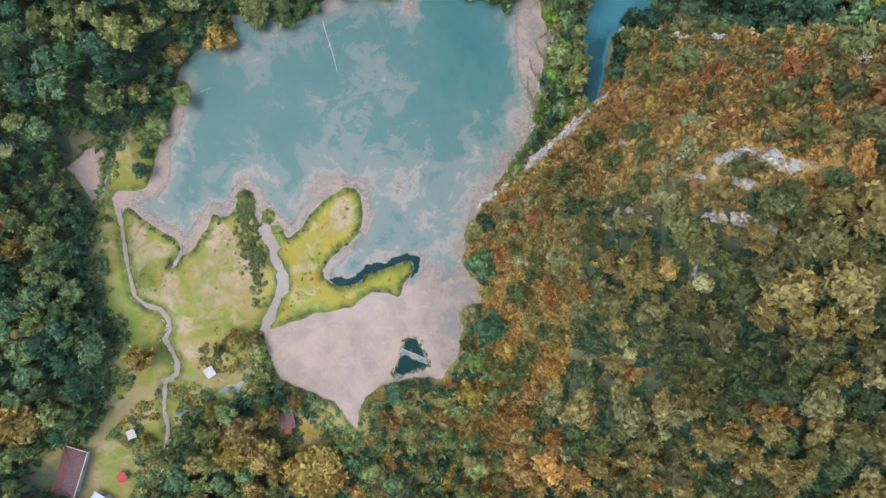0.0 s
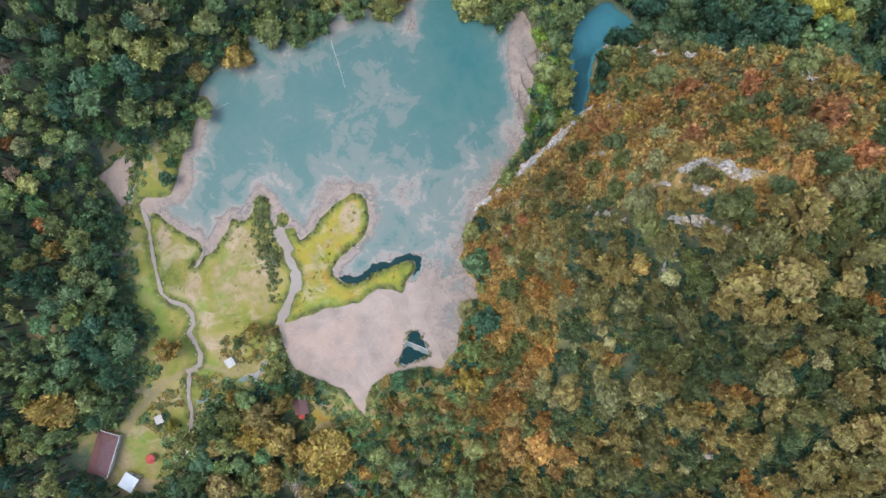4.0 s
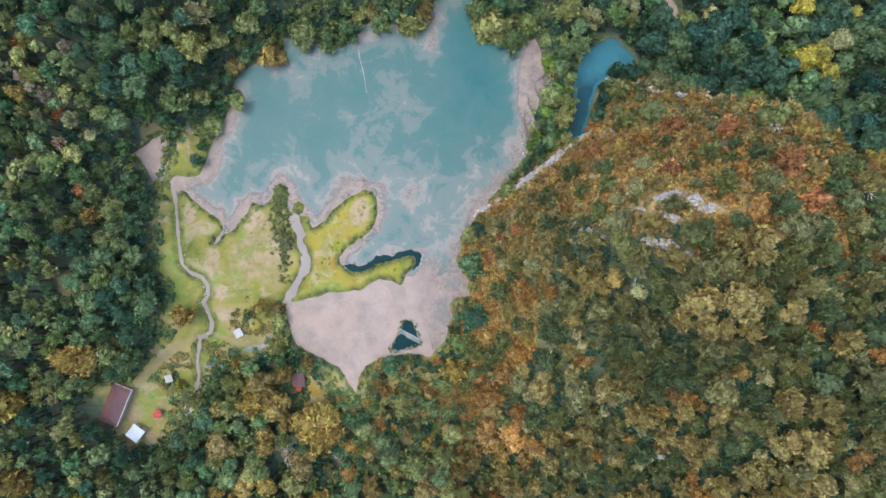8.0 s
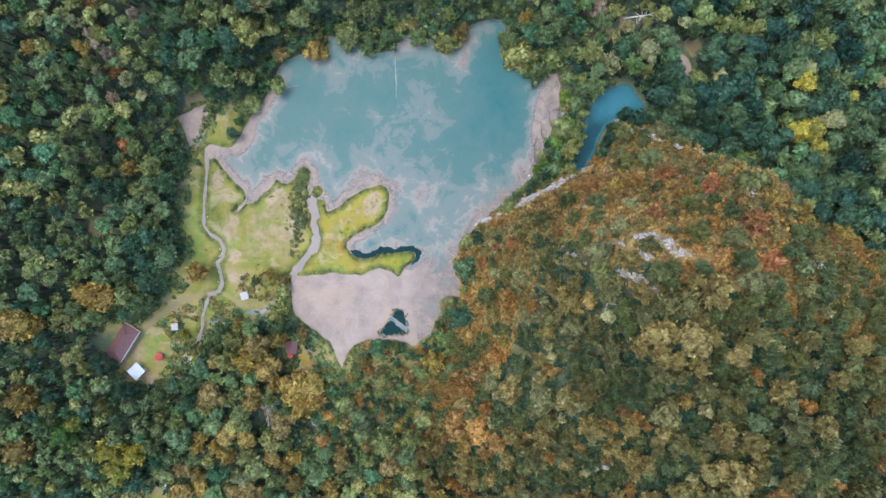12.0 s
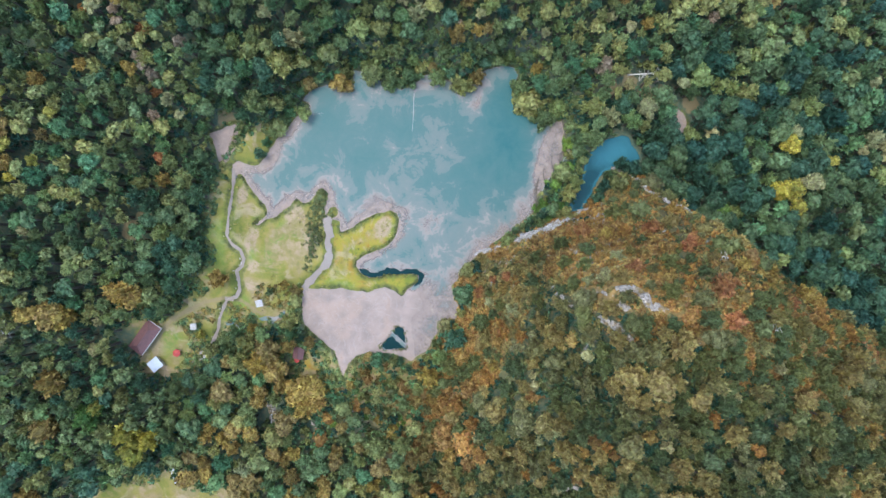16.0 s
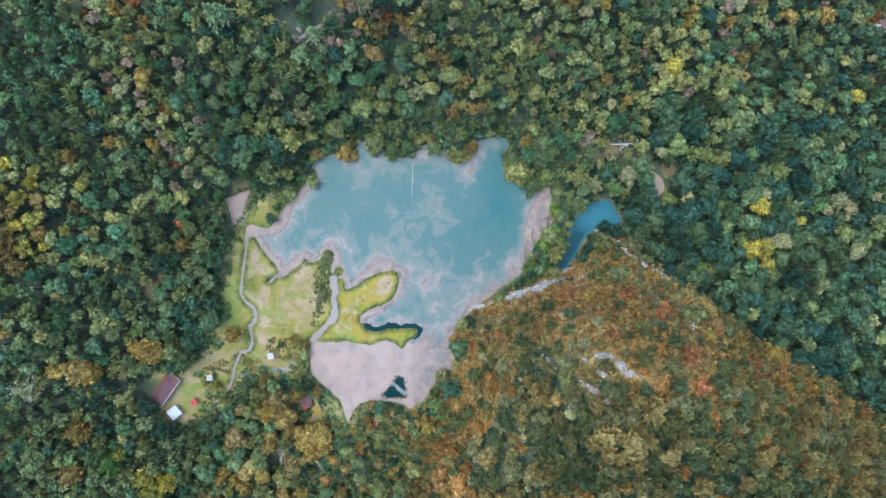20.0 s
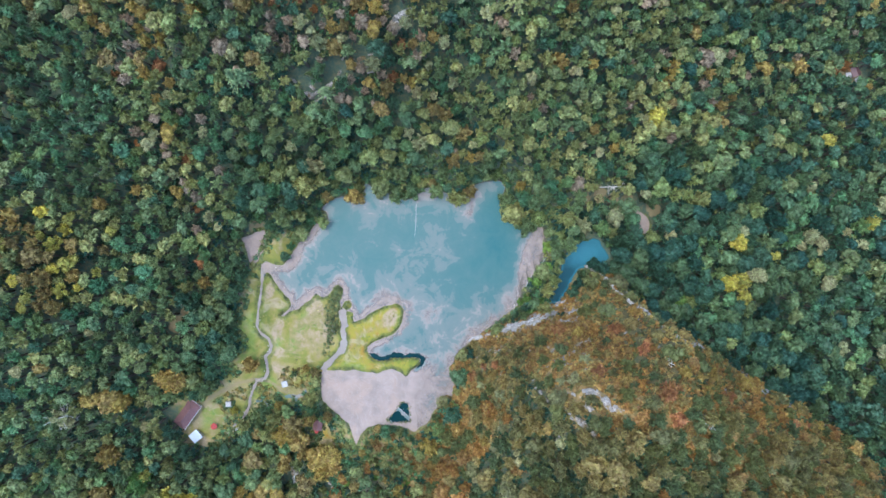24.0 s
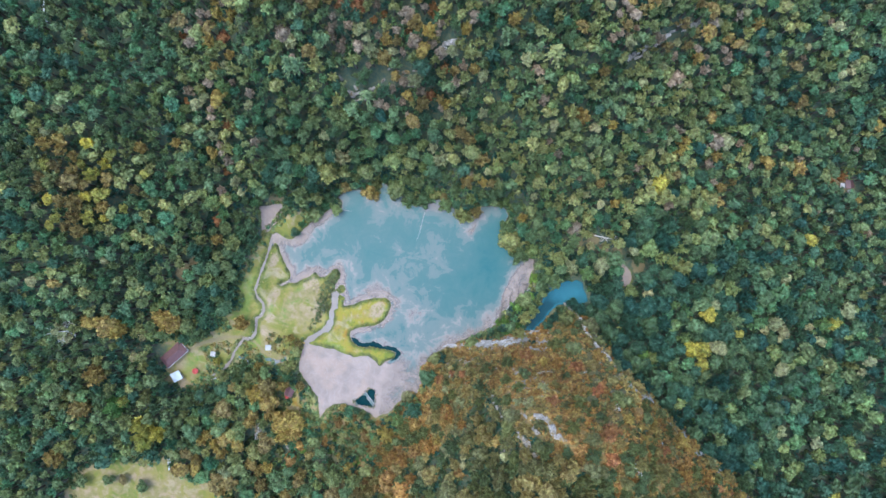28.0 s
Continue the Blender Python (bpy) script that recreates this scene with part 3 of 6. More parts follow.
# ---- meshes ----
def mesh_from(name, verts, faces, mat, smooth=False):
    """A mesh from arrays of corners and of equal-sided faces (one array, or several)."""
    verts = np.asarray(verts, np.float32).reshape(-1, 3)
    groups = [np.asarray(f, np.int32) for f in (faces if isinstance(faces, (list, tuple)) else [faces])]
    me = bpy.data.meshes.new(name)
    loops = np.concatenate([g.ravel() for g in groups])
    sizes = np.concatenate([np.full(len(g), g.shape[1], np.int32) for g in groups])
    me.vertices.add(len(verts))
    me.vertices.foreach_set("co", verts.ravel())
    me.loops.add(len(loops))
    me.loops.foreach_set("vertex_index", loops)
    me.polygons.add(len(sizes))
    me.polygons.foreach_set("loop_start", np.concatenate([[0], np.cumsum(sizes)[:-1]]).astype(np.int32))
    me.polygons.foreach_set("loop_total", sizes)
    me.polygons.foreach_set("use_smooth", np.full(len(sizes), smooth))
    me.update(calc_edges=True)
    me.validate()
    me.materials.append(mat)
    return me


def put_field(me, name, values):
    a = me.attributes.new(name, "FLOAT", "POINT")
    a.data.foreach_set("value", np.asarray(values, np.float32))


def part(name, bm, mat, parent=None, label="", smooth=False):
    me = bpy.data.meshes.new(name)
    bm.to_mesh(me)
    bm.free()
    me.materials.append(mat)
    if smooth:
        me.polygons.foreach_set("use_smooth", [True] * len(me.polygons))
    ob = new(name, me)
    if parent:
        ob.parent = parent
    return tagged(ob, label)


def lines(spans):
    """Grid lines over (start, end, pitch) stretches."""
    out = []
    for a, b, s in spans:
        out.append(np.linspace(a, b, max(2, int(round(abs(b - a) / s)) + 1))[:-1])
    return np.concatenate(out + [[spans[-1][1]]])


def sheet(xs, ys):
    gx, gy = np.meshgrid(xs, ys)
    w, h = len(xs), len(ys)
    i = np.arange(w * h).reshape(h, w)
    quads = np.stack([i[:-1, :-1], i[:-1, 1:], i[1:, 1:], i[1:, :-1]], -1).reshape(-1, 4)
    return gx.ravel(), gy.ravel(), quads


# ---- ground ----
FIELD_LAKE = [(-86, 13), (-86, -3), (-84, -14), (-80, -24), (-80, -34), (-86, -43), (-80, -47), (-73, -54), (-67, -46), (-62, -40), (-52, -37), (-47, -30), (-44, -22), (-36, -18), (-6, -12), (-5, -2), (-19, 5), (-18, 17), (-30, 16), (-40, 6), (-44, 16), (-52, 17), (-60, 11), (-68, 6), (-79, 13)]
FIELD_YARD = [(-92, -47), (-85, -43), (-77, -45), (-73, -54), (-76, -64), (-81, -68), (-87, -67), (-92, -62), (-95, -54)]
FIELD_STRIP = [(-84, 15), (-76, 15), (-73, 20), (-72, 27), (-69, 33), (-75, 30), (-80, 27), (-84, 22)]
FIELD_SOUTH = [(-42, -41), (-36, -41), (-29, -47), (-27, -54), (-30, -56), (-38, -51)]
xs = lines([(-2500, -700, 300), (-700, -270, 40), (-270, -108, 3.0), (-108, 60, 0.8), (60, 150, 2.0), (150, 260, 3.5), (260, 700, 40), (700, 2500, 300)])
ys = lines([(-2500, -700, 300), (-700, -180, 40), (-180, -75, 3.0), (-75, 84, 0.8), (84, 280, 3.0), (280, 700, 40), (700, 2500, 300)])
gx, gy, quads = sheet(xs, ys)
gz = ground(gx, gy)
me = mesh_from("ground", np.stack([gx, gy, gz], 1), quads, GROUND, True)
put_field(me, "lawn", np.clip(field_distance(gx, gy), -50, 50))
shore = lake_distance(gx, gy)
for poly in (BAY, SANDPATCH):
    shore = np.minimum(shore, outline_distance(poly, *jitter(gx, gy)))
for line, half in ((STREAM, 0.35), (CHANNEL, 0.75)):
    shore = np.minimum(shore, line_distance(line, gx, gy) - half)
put_field(me, "shore", np.clip(shore, -50, 50))
trodden = line_distance(PATHWAY, gx, gy)
for cx, cy, cr in ((36, 84, 2.4), (42, 89, 2.6), (49, 88, 2.4), (56, 90, 3), (68.5, 91, 3.5), (-87, -68, 3), (131, 176, 4), (137, 178, 3), (-106, -20, 3), (-104, -14, 2), (-68, 36, 2.5), (-90, 27, 3)):
    trodden = np.minimum(trodden, np.hypot(gx - cx, gy - cy) - cr)
put_field(me, "path", np.clip(trodden, 0, 50))
put_field(me, "bare", sum(np.exp(-((gx - cx) ** 2 / (rx * rx) + (gy - cy) ** 2 / (ry * ry))) for cx, cy, rx, ry in ((-57, 3, 3.5, 5), (-68, -12, 1.8, 6), (-65, -19, 3, 2), (-48, -4, 2.6, 4.5), (-77, 4, 2, 5), (-25, 9, 3, 5), (-62, -26, 4, 2), (-85, -66, 4, 3))))
put_field(me, "lush", sum(np.exp(-((gx - cx) ** 2 / (rx * rx) + (gy - cy) ** 2 / (ry * ry))) for cx, cy, rx, ry in ((-80, -14, 4, 9), (-76, -24, 4, 5), (-60, -9, 3, 9), (-76, -58, 4, 6), (-33, -16, 8, 3), (-21, 8, 2, 4), (-64, -33, 5, 4), (-84, -53.5, 3.5, 9), (-29, -45, 5, 5), (-59, -7, 2, 6), (-66, -15, 2, 4), (-81, -19, 4, 8))))
put_field(me, "hill", hill_height(gx, gy))
put_field(me, "dry", step(-4, 5, np.maximum(gy - 10 + 0.12 * (gx - 40), 30 + 0.25 * np.minimum(0.0, gy + 20) - gx) + 10 * (fbm(gx, gy, 14, 3, 3) - 0.5)) * (1 - 0.75 * step(49, 57, gx) * step(17, 26, gy)))
put_field(me, "brush", np.clip(sum(np.exp(-((gx - cx) ** 2 / (rx * rx) + (gy - cy) ** 2 / (ry * ry))) for cx, cy, rx, ry in ((-12, -46, 16, 12), (-60, -44, 15, 9), (-100, -48, 9, 7), (-30, -50, 9, 9), (4, -38, 7, 10))), 0, 1))
put_field(me, "gold", step(-50, -38, gx))
tagged(new("ground", me), "wooded valley floor with meadow, pale lake sand and limestone slopes", "ground", kind="structure")


def water_sheet(name, poly, level, mat, pitch, label, floor):
    p = np.array(poly)
    lo, hi = p.min(0) - 2, p.max(0) + 2
    x, y, q = sheet(np.arange(lo[0], hi[0] + pitch, pitch), np.arange(lo[1], hi[1] + pitch, pitch))
    d = outline_distance(poly, *jitter(x, y))
    keep = (d[q] < 0.8).any(1)
    q = q[keep]
    used, back = np.unique(q, return_inverse=True)
    me = mesh_from(name, np.stack([x[used], y[used], np.full(len(used), level)], 1), back.reshape(-1, 4), mat, True)
    put_field(me, "depth", level - floor(x[used], y[used]))
    return tagged(new(name, me), label, "water", kind="structure")


water_sheet("lake_water", LAKE, 0.0, WATER, 0.8, "milky turquoise lake water over pale mineral sand", ground)
water_sheet("pond_water", POND, -2.0, POND_WATER, 0.8, "deep blue pond water, its south end darkened as the limestone cliff's reflection", ground)


def ribbon(name, line, half, drop, mat, label):
    """Running water along a bed, following the ground down."""
    pts = []
    for (ax, ay), (bx, by) in zip(line[:-1], line[1:]):
        n = max(2, int(math.hypot(bx - ax, by - ay) / 0.8))
        pts += [(ax + (bx - ax) * i / n, ay + (by - ay) * i / n) for i in range(n)]
    pts = np.array(pts + [line[-1]])
    t = np.gradient(pts, axis=0)
    t /= np.linalg.norm(t, axis=1)[:, None] + 1e-9
    side = np.stack([-t[:, 1], t[:, 0]], 1)
    w = half * (0.05 + 1.3 * vnoise(pts[:, 0], pts[:, 1], 2.4, 2) + 1.1 * vnoise(pts[:, 0], pts[:, 1], 1.1, 4))[:, None]
    z = np.convolve(np.pad(ground(pts[:, 0], pts[:, 1]), 3, mode="edge"), np.ones(7) / 7, mode="valid") + drop
    v = np.concatenate([np.column_stack([pts + side * w, z]), np.column_stack([pts - side * w, z])])
    k = len(pts)
    i = np.arange(k - 1)
    me = mesh_from(name, v, np.stack([i, i + k, i + k + 1, i + 1], 1), mat, True)
    put_field(me, "depth", np.full(2 * k, 0.05))
    return tagged(new(name, me), label, "stream", kind="structure")


ribbon("stream", STREAM, 0.42, 0.3, STREAM_WATER, "narrow pale stream running through the meadow")
ribbon("channel", CHANNEL, 1.05, 0.3, STREAM_WATER, "narrow pale channel between two grass banks")


# ---- trees ----
def ico(level):
    bm = bmesh.new()
    bmesh.ops.create_icosphere(bm, subdivisions=level, radius=1)
    bm.verts.index_update()
    v = np.array([p.co[:] for p in bm.verts])
    f = np.array([[p.index for p in q.verts] for q in bm.faces])
    bm.free()
    return v, f


ICO1, ICO3 = ico(1), ico(3)


def leaf_clumps(points, normals, size, rs):
    """One bent three-cornered spray of leaves at each point."""
    n = len(points)
    nor = normals / (np.linalg.norm(normals, axis=1)[:, None] + 1e-9)
    a = np.cross(nor, rs.normal(size=(n, 3)))
    a /= np.linalg.norm(a, axis=1)[:, None] + 1e-9
    b = np.cross(nor, a)
    s = size * rs.uniform(0.55, 1.45, (n, 1))
    k = rs.uniform(0.5, 1.0, (n, 1))
    v = np.stack([points - a * s - b * s * k * 0.7, points + a * s * 0.8 - b * s * k, points + a * s * rs.uniform(-0.6, 0.6, (n, 1)) + b * s * 1.2], 1)
    v[:, 2] -= nor * s * 0.3
    return v.reshape(-1, 3), np.arange(3 * n).reshape(n, 3)


def broad_crown(seed, leaves, lobes=7, size=0.105, squat=0.75):
    """A crown of several leafy lobes, one unit in radius, round the origin."""
    rs = np.random.RandomState(seed)
    ang = rs.uniform(0, 6.28) + np.arange(lobes - 1) * 6.283 / (lobes - 1) + rs.uniform(-0.35, 0.35, lobes - 1)
    out = rs.uniform(0.30, 0.74, lobes - 1)
    c = np.column_stack([np.cos(ang) * out, np.sin(ang) * out, 0.55 - 1.1 * out + rs.uniform(-0.2, 0.15, lobes - 1)])
    c = np.vstack([[rs.uniform(-0.1, 0.1), rs.uniform(-0.1, 0.1), 0.3], c])
    r = rs.uniform(0.24, 0.46, lobes)
    r[0] = 0.46
    V, Q, T, base = [], [], [], 0
    for i in range(lobes):
        core = ICO1[0] * r[i] * 0.80 * rs.uniform(0.85, 1.1, (len(ICO1[0]), 1)) + c[i]
        V.append(core)
        T.append(ICO1[1] + base)
        base += len(core)
    which = rs.choice(lobes, leaves * 2, p=r**2 / (r**2).sum())
    d = rs.normal(size=(leaves * 2, 3))
    d[:, 2] = np.abs(d[:, 2]) * 0.9 - 0.25
    d /= np.linalg.norm(d, axis=1)[:, None]
    p = c[which] + d * r[which][:, None] * rs.uniform(0.80, 1.25, (leaves * 2, 1))
    buried = np.zeros(len(p), bool)
    for i in range(lobes):
        buried |= (np.linalg.norm(p - c[i], axis=1) < r[i] * 0.78) & (which != i)
    p, d = p[~buried][:leaves], d[~buried][:leaves]
    v, q = leaf_clumps(p, d + rs.normal(scale=0.42, size=d.shape), size, rs)
    V.append(v)
    T.append(q + base)
    v = np.concatenate(V)
    v[:, 2] *= squat
    return v, [np.concatenate(T)]


def sprays(points, along, normals, size, rs):
    """One long three-cornered spray of leaves at each point, its tip pointing along a bough."""
    n = len(points)
    along = along / (np.linalg.norm(along, axis=1)[:, None] + 1e-9)
    side = np.cross(along, normals + rs.normal(scale=0.5, size=(n, 3)))
    side /= np.linalg.norm(side, axis=1)[:, None] + 1e-9
    s = size * rs.uniform(0.6, 1.5, (n, 1))
    w = s * rs.uniform(0.45, 0.8, (n, 1))
    v = np.stack([points - side * w - along * s * 0.6, points + side * w - along * s * rs.uniform(0.3, 0.8, (n, 1)), points + along * s * 1.25], 1)
    return v.reshape(-1, 3), np.arange(3 * n).reshape(n, 3)


def plume_crown(seed, leaves, plumes=10, size=0.12, tall=1.1):
    """A crown of upswept leafy boughs with ragged tips, one unit in radius, round the origin."""
    rs = np.random.RandomState(seed)
    k = np.arange(plumes)
    ang = k * 2.4 + rs.uniform(-0.5, 0.5, plumes)
    out = np.where(k == 0, 0.08, 0.30 + 0.66 * np.sqrt(k / plumes)) * rs.uniform(0.82, 1.12, plumes)
    tip = np.column_stack([np.cos(ang) * out, np.sin(ang) * out, tall * (0.85 - 0.95 * out**1.4) + rs.uniform(-0.16, 0.16, plumes)])
    root = np.column_stack([tip[:, 0] * 0.30, tip[:, 1] * 0.30, tip[:, 2] - tall * rs.uniform(0.75, 1.0, plumes)])
    axis = tip - root
    length = np.linalg.norm(axis, axis=1)
    axis = axis / length[:, None]
    wide = rs.uniform(0.24, 0.38, plumes)
    V, T, base = [], [], 0
    u = np.cross(axis, (0.31, 0.77, 0.12))
    u /= np.linalg.norm(u, axis=1)[:, None]
    w = np.cross(axis, u)
    for i in range(plumes):
        a = np.arange(5) * 1.2566 + rs.uniform(0, 1)
        ring = root[i] + axis[i] * length[i] * 0.35 + (np.cos(a)[:, None] * u[i] + np.sin(a)[:, None] * w[i]) * wide[i] * 0.85
        V.append(np.vstack([ring, root[i][None], (root[i] + axis[i] * length[i] * 0.88)[None]]))
        j = np.arange(5)
        T.append(np.concatenate([np.stack([j, (j + 1) % 5, np.full(5, 6)], 1), np.stack([(j + 1) % 5, j, np.full(5, 5)], 1)]) + base)
        base += 7
    which = rs.choice(plumes, leaves, p=(wide * length) / (wide * length).sum())
    run = rs.uniform(0.12, 1.0, leaves) ** 0.8
    a = rs.uniform(0, 6.283, leaves)
    radial = np.cos(a)[:, None] * u[which] + np.sin(a)[:, None] * w[which]
    reach = wide[which] * np.clip(1.15 - run, 0.1, 0.8) ** 0.7 * rs.uniform(0.75, 1.35, leaves)
    p = root[which] + axis[which] * (run * length[which])[:, None] + radial * reach[:, None]
    v, q = sprays(p, axis[which] * 0.9 + radial * 0.75 + rs.normal(scale=0.3, size=(leaves, 3)), radial + np.array((0, 0, 0.6)), size, rs)
    return np.concatenate(V + [v]), [np.concatenate(T + [q + base])]


def conifer_crown(seed, tiers=7):
    """Whorls of drooping boughs, one unit in radius, from the origin up to three units."""
    rs = np.random.RandomState(seed)
    pts, nor = [], []
    for k in range(tiers):
        h = -0.8 + 2.6 * k / (tiers - 1)
        reach = 1.0 - 0.9 * k / (tiers - 1)
        for b in range(8 if k < 4 else 5):
            a = rs.uniform(-0.3, 0.3) + b * 6.283 / (8 if k < 4 else 5) + k * 0.5
            for s in np.linspace(0.15, 1, 10):
                pts.append((math.cos(a) * reach * s, math.sin(a) * reach * s, h - 0.25 * s * reach))
                nor.append((math.cos(a) * 0.4, math.sin(a) * 0.4, 1))
    v, q = leaf_clumps(np.array(pts) + rs.normal(scale=0.02, size=(len(pts), 3)), np.array(nor) + rs.normal(scale=0.3, size=(len(nor), 3)), 0.10, rs)
    cone = ICO1[0] * np.array([0.3, 0.3, 1.3]) + np.array([0, 0, 0.4])
    return np.concatenate([v, cone]), [np.concatenate([q, ICO1[1] + len(v)])]


def trunk_mesh(seed, mat=None):
    """A tapered trunk with limbs, one unit high to the crown's middle."""
    rs = np.random.RandomState(seed)
    V, Q, base = [], [], 0

    def limb(a, b, ra, rb, sides=6):
        nonlocal base
        a, b = np.array(a), np.array(b)
        t = (b - a) / np.linalg.norm(b - a)
        u = np.cross(t, (0.3, 0.9, 0.2))
        u /= np.linalg.norm(u)
        w = np.cross(t, u)
        ang = np.arange(sides) * 6.283 / sides
        ring = np.cos(ang)[:, None] * u + np.sin(ang)[:, None] * w
        V.append(np.concatenate([a + ring * ra, b + ring * rb]))
        i = np.arange(sides)
        j = (i + 1) % sides
        Q.append(np.stack([i, j, j + sides, i + sides], 1) + base)
        base += 2 * sides

    lean = rs.uniform(-0.04, 0.04, 2)
    limb((0, 0, -0.25), (lean[0], lean[1], 0.55), 0.050, 0.032)
    limb((lean[0], lean[1], 0.55), (lean[0] * 2, lean[1] * 2, 1.05), 0.032, 0.014)
    for k in range(5):
        a, h = k * 1.26 + rs.uniform(-0.4, 0.4), rs.uniform(0.5, 0.8)
        limb((lean[0], lean[1], h), (math.cos(a) * 0.24, math.sin(a) * 0.24, h + 0.2), 0.018, 0.007, 4)
    return np.concatenate(V), np.concatenate(Q)


KINDS = {}


def kind(name, mats, crowns, label, radius, height, squat=1.0):
    KINDS[name] = dict(mat=mats, crowns=crowns, label=label, radius=radius, height=height, squat=squat)


# the first four of each are lobed, the others upswept
FULL = [broad_crown(11 + s, 600, 9 + s, 0.095, 0.95) for s in range(4)] + [plume_crown(21 + s, 560, 12 + s, 0.108, 1.15) for s in range(5)]
SHRUB = [broad_crown(31 + s, 380, 7 + s, 0.11, 0.9) for s in range(4)] + [plume_crown(41 + s, 420, 9 + s, 0.12, 0.95) for s in range(5)]
FIRS = [conifer_crown(51 + s) for s in range(2)]
kind("valley_tree", VALLEY_GREEN, FULL, "broadleaf tree with darkened blue-green leaves in the eastern valley", (2.9, 4.6), (10, 16))
kind("dark_tree", DARK_GREEN, FULL, "dark green broadleaf tree with a dense lobed crown", (2.9, 4.6), (10, 16))
kind("green_tree", GREEN, FULL, "fresh green broadleaf tree in the valley wood", (2.7, 4.4), (9, 15))
kind("olive_tree", OLIVE, FULL, "olive green broadleaf tree turning yellow for autumn", (2.7, 4.4), (9, 15))
kind("autumn_tree", AUTUMN, SHRUB, "orange-brown autumn tree with a rounded crown", (2.0, 4.6), (3.5, 6.5))
kind("hill_olive_tree", HILL_OLIVE, SHRUB, "small olive green tree on the rocky hill", (2.2, 4.8), (3.5, 7))
kind("hill_green_tree", HILL_GREEN, SHRUB, "small dark green tree on the rocky hill", (1.8, 4.4), (3.5, 7))
kind("rust_tree", RUST, SHRUB, "rust red autumn tree on the rocky hill", (2.4, 4.2), (4, 6))
kind("brown_tree", BROWN, FULL, "brown and ochre autumn tree with a broad crown", (3.0, 5.0), (9, 14))
kind("yellow_tree", YELLOW, FULL, "bright yellow autumn tree", (2.6, 4.2), (9, 13))
kind("pale_tree", PALE, FULL, "pale grey-green tree with a sparse crown", (2.2, 3.8), (9, 14))
kind("golden_tree", GOLD, FULL, "golden-brown autumn tree with a broad rounded crown", (4.0, 6.0), (11, 14))
kind("lime_tree", LIME, FULL, "bright yellow-green tree with a broad crown", (4.0, 6.0), (11, 14))
kind("fir_tree", OLIVE, FIRS, "yellow-green conifer with star-shaped whorls of boughs", (2.4, 3.4), (12, 16))


kind("slope_tree", HILL_OLIVE, FULL, "olive-gold broadleaf tree on the shaded side of the hill", (2.5, 4.8), (7, 12))
kind("slope_green_tree", HILL_GREEN, FULL, "dark green broadleaf tree on the shaded side of the hill", (2.2, 4.0), (5.0, 8.5))


def warm_side(x, y):
    """The dry west and north flanks of the hill, where the scrub turns orange."""
    return y > 10 - 0.12 * (x - 40) or x < 30 + 0.25 * min(0.0, y + 20)


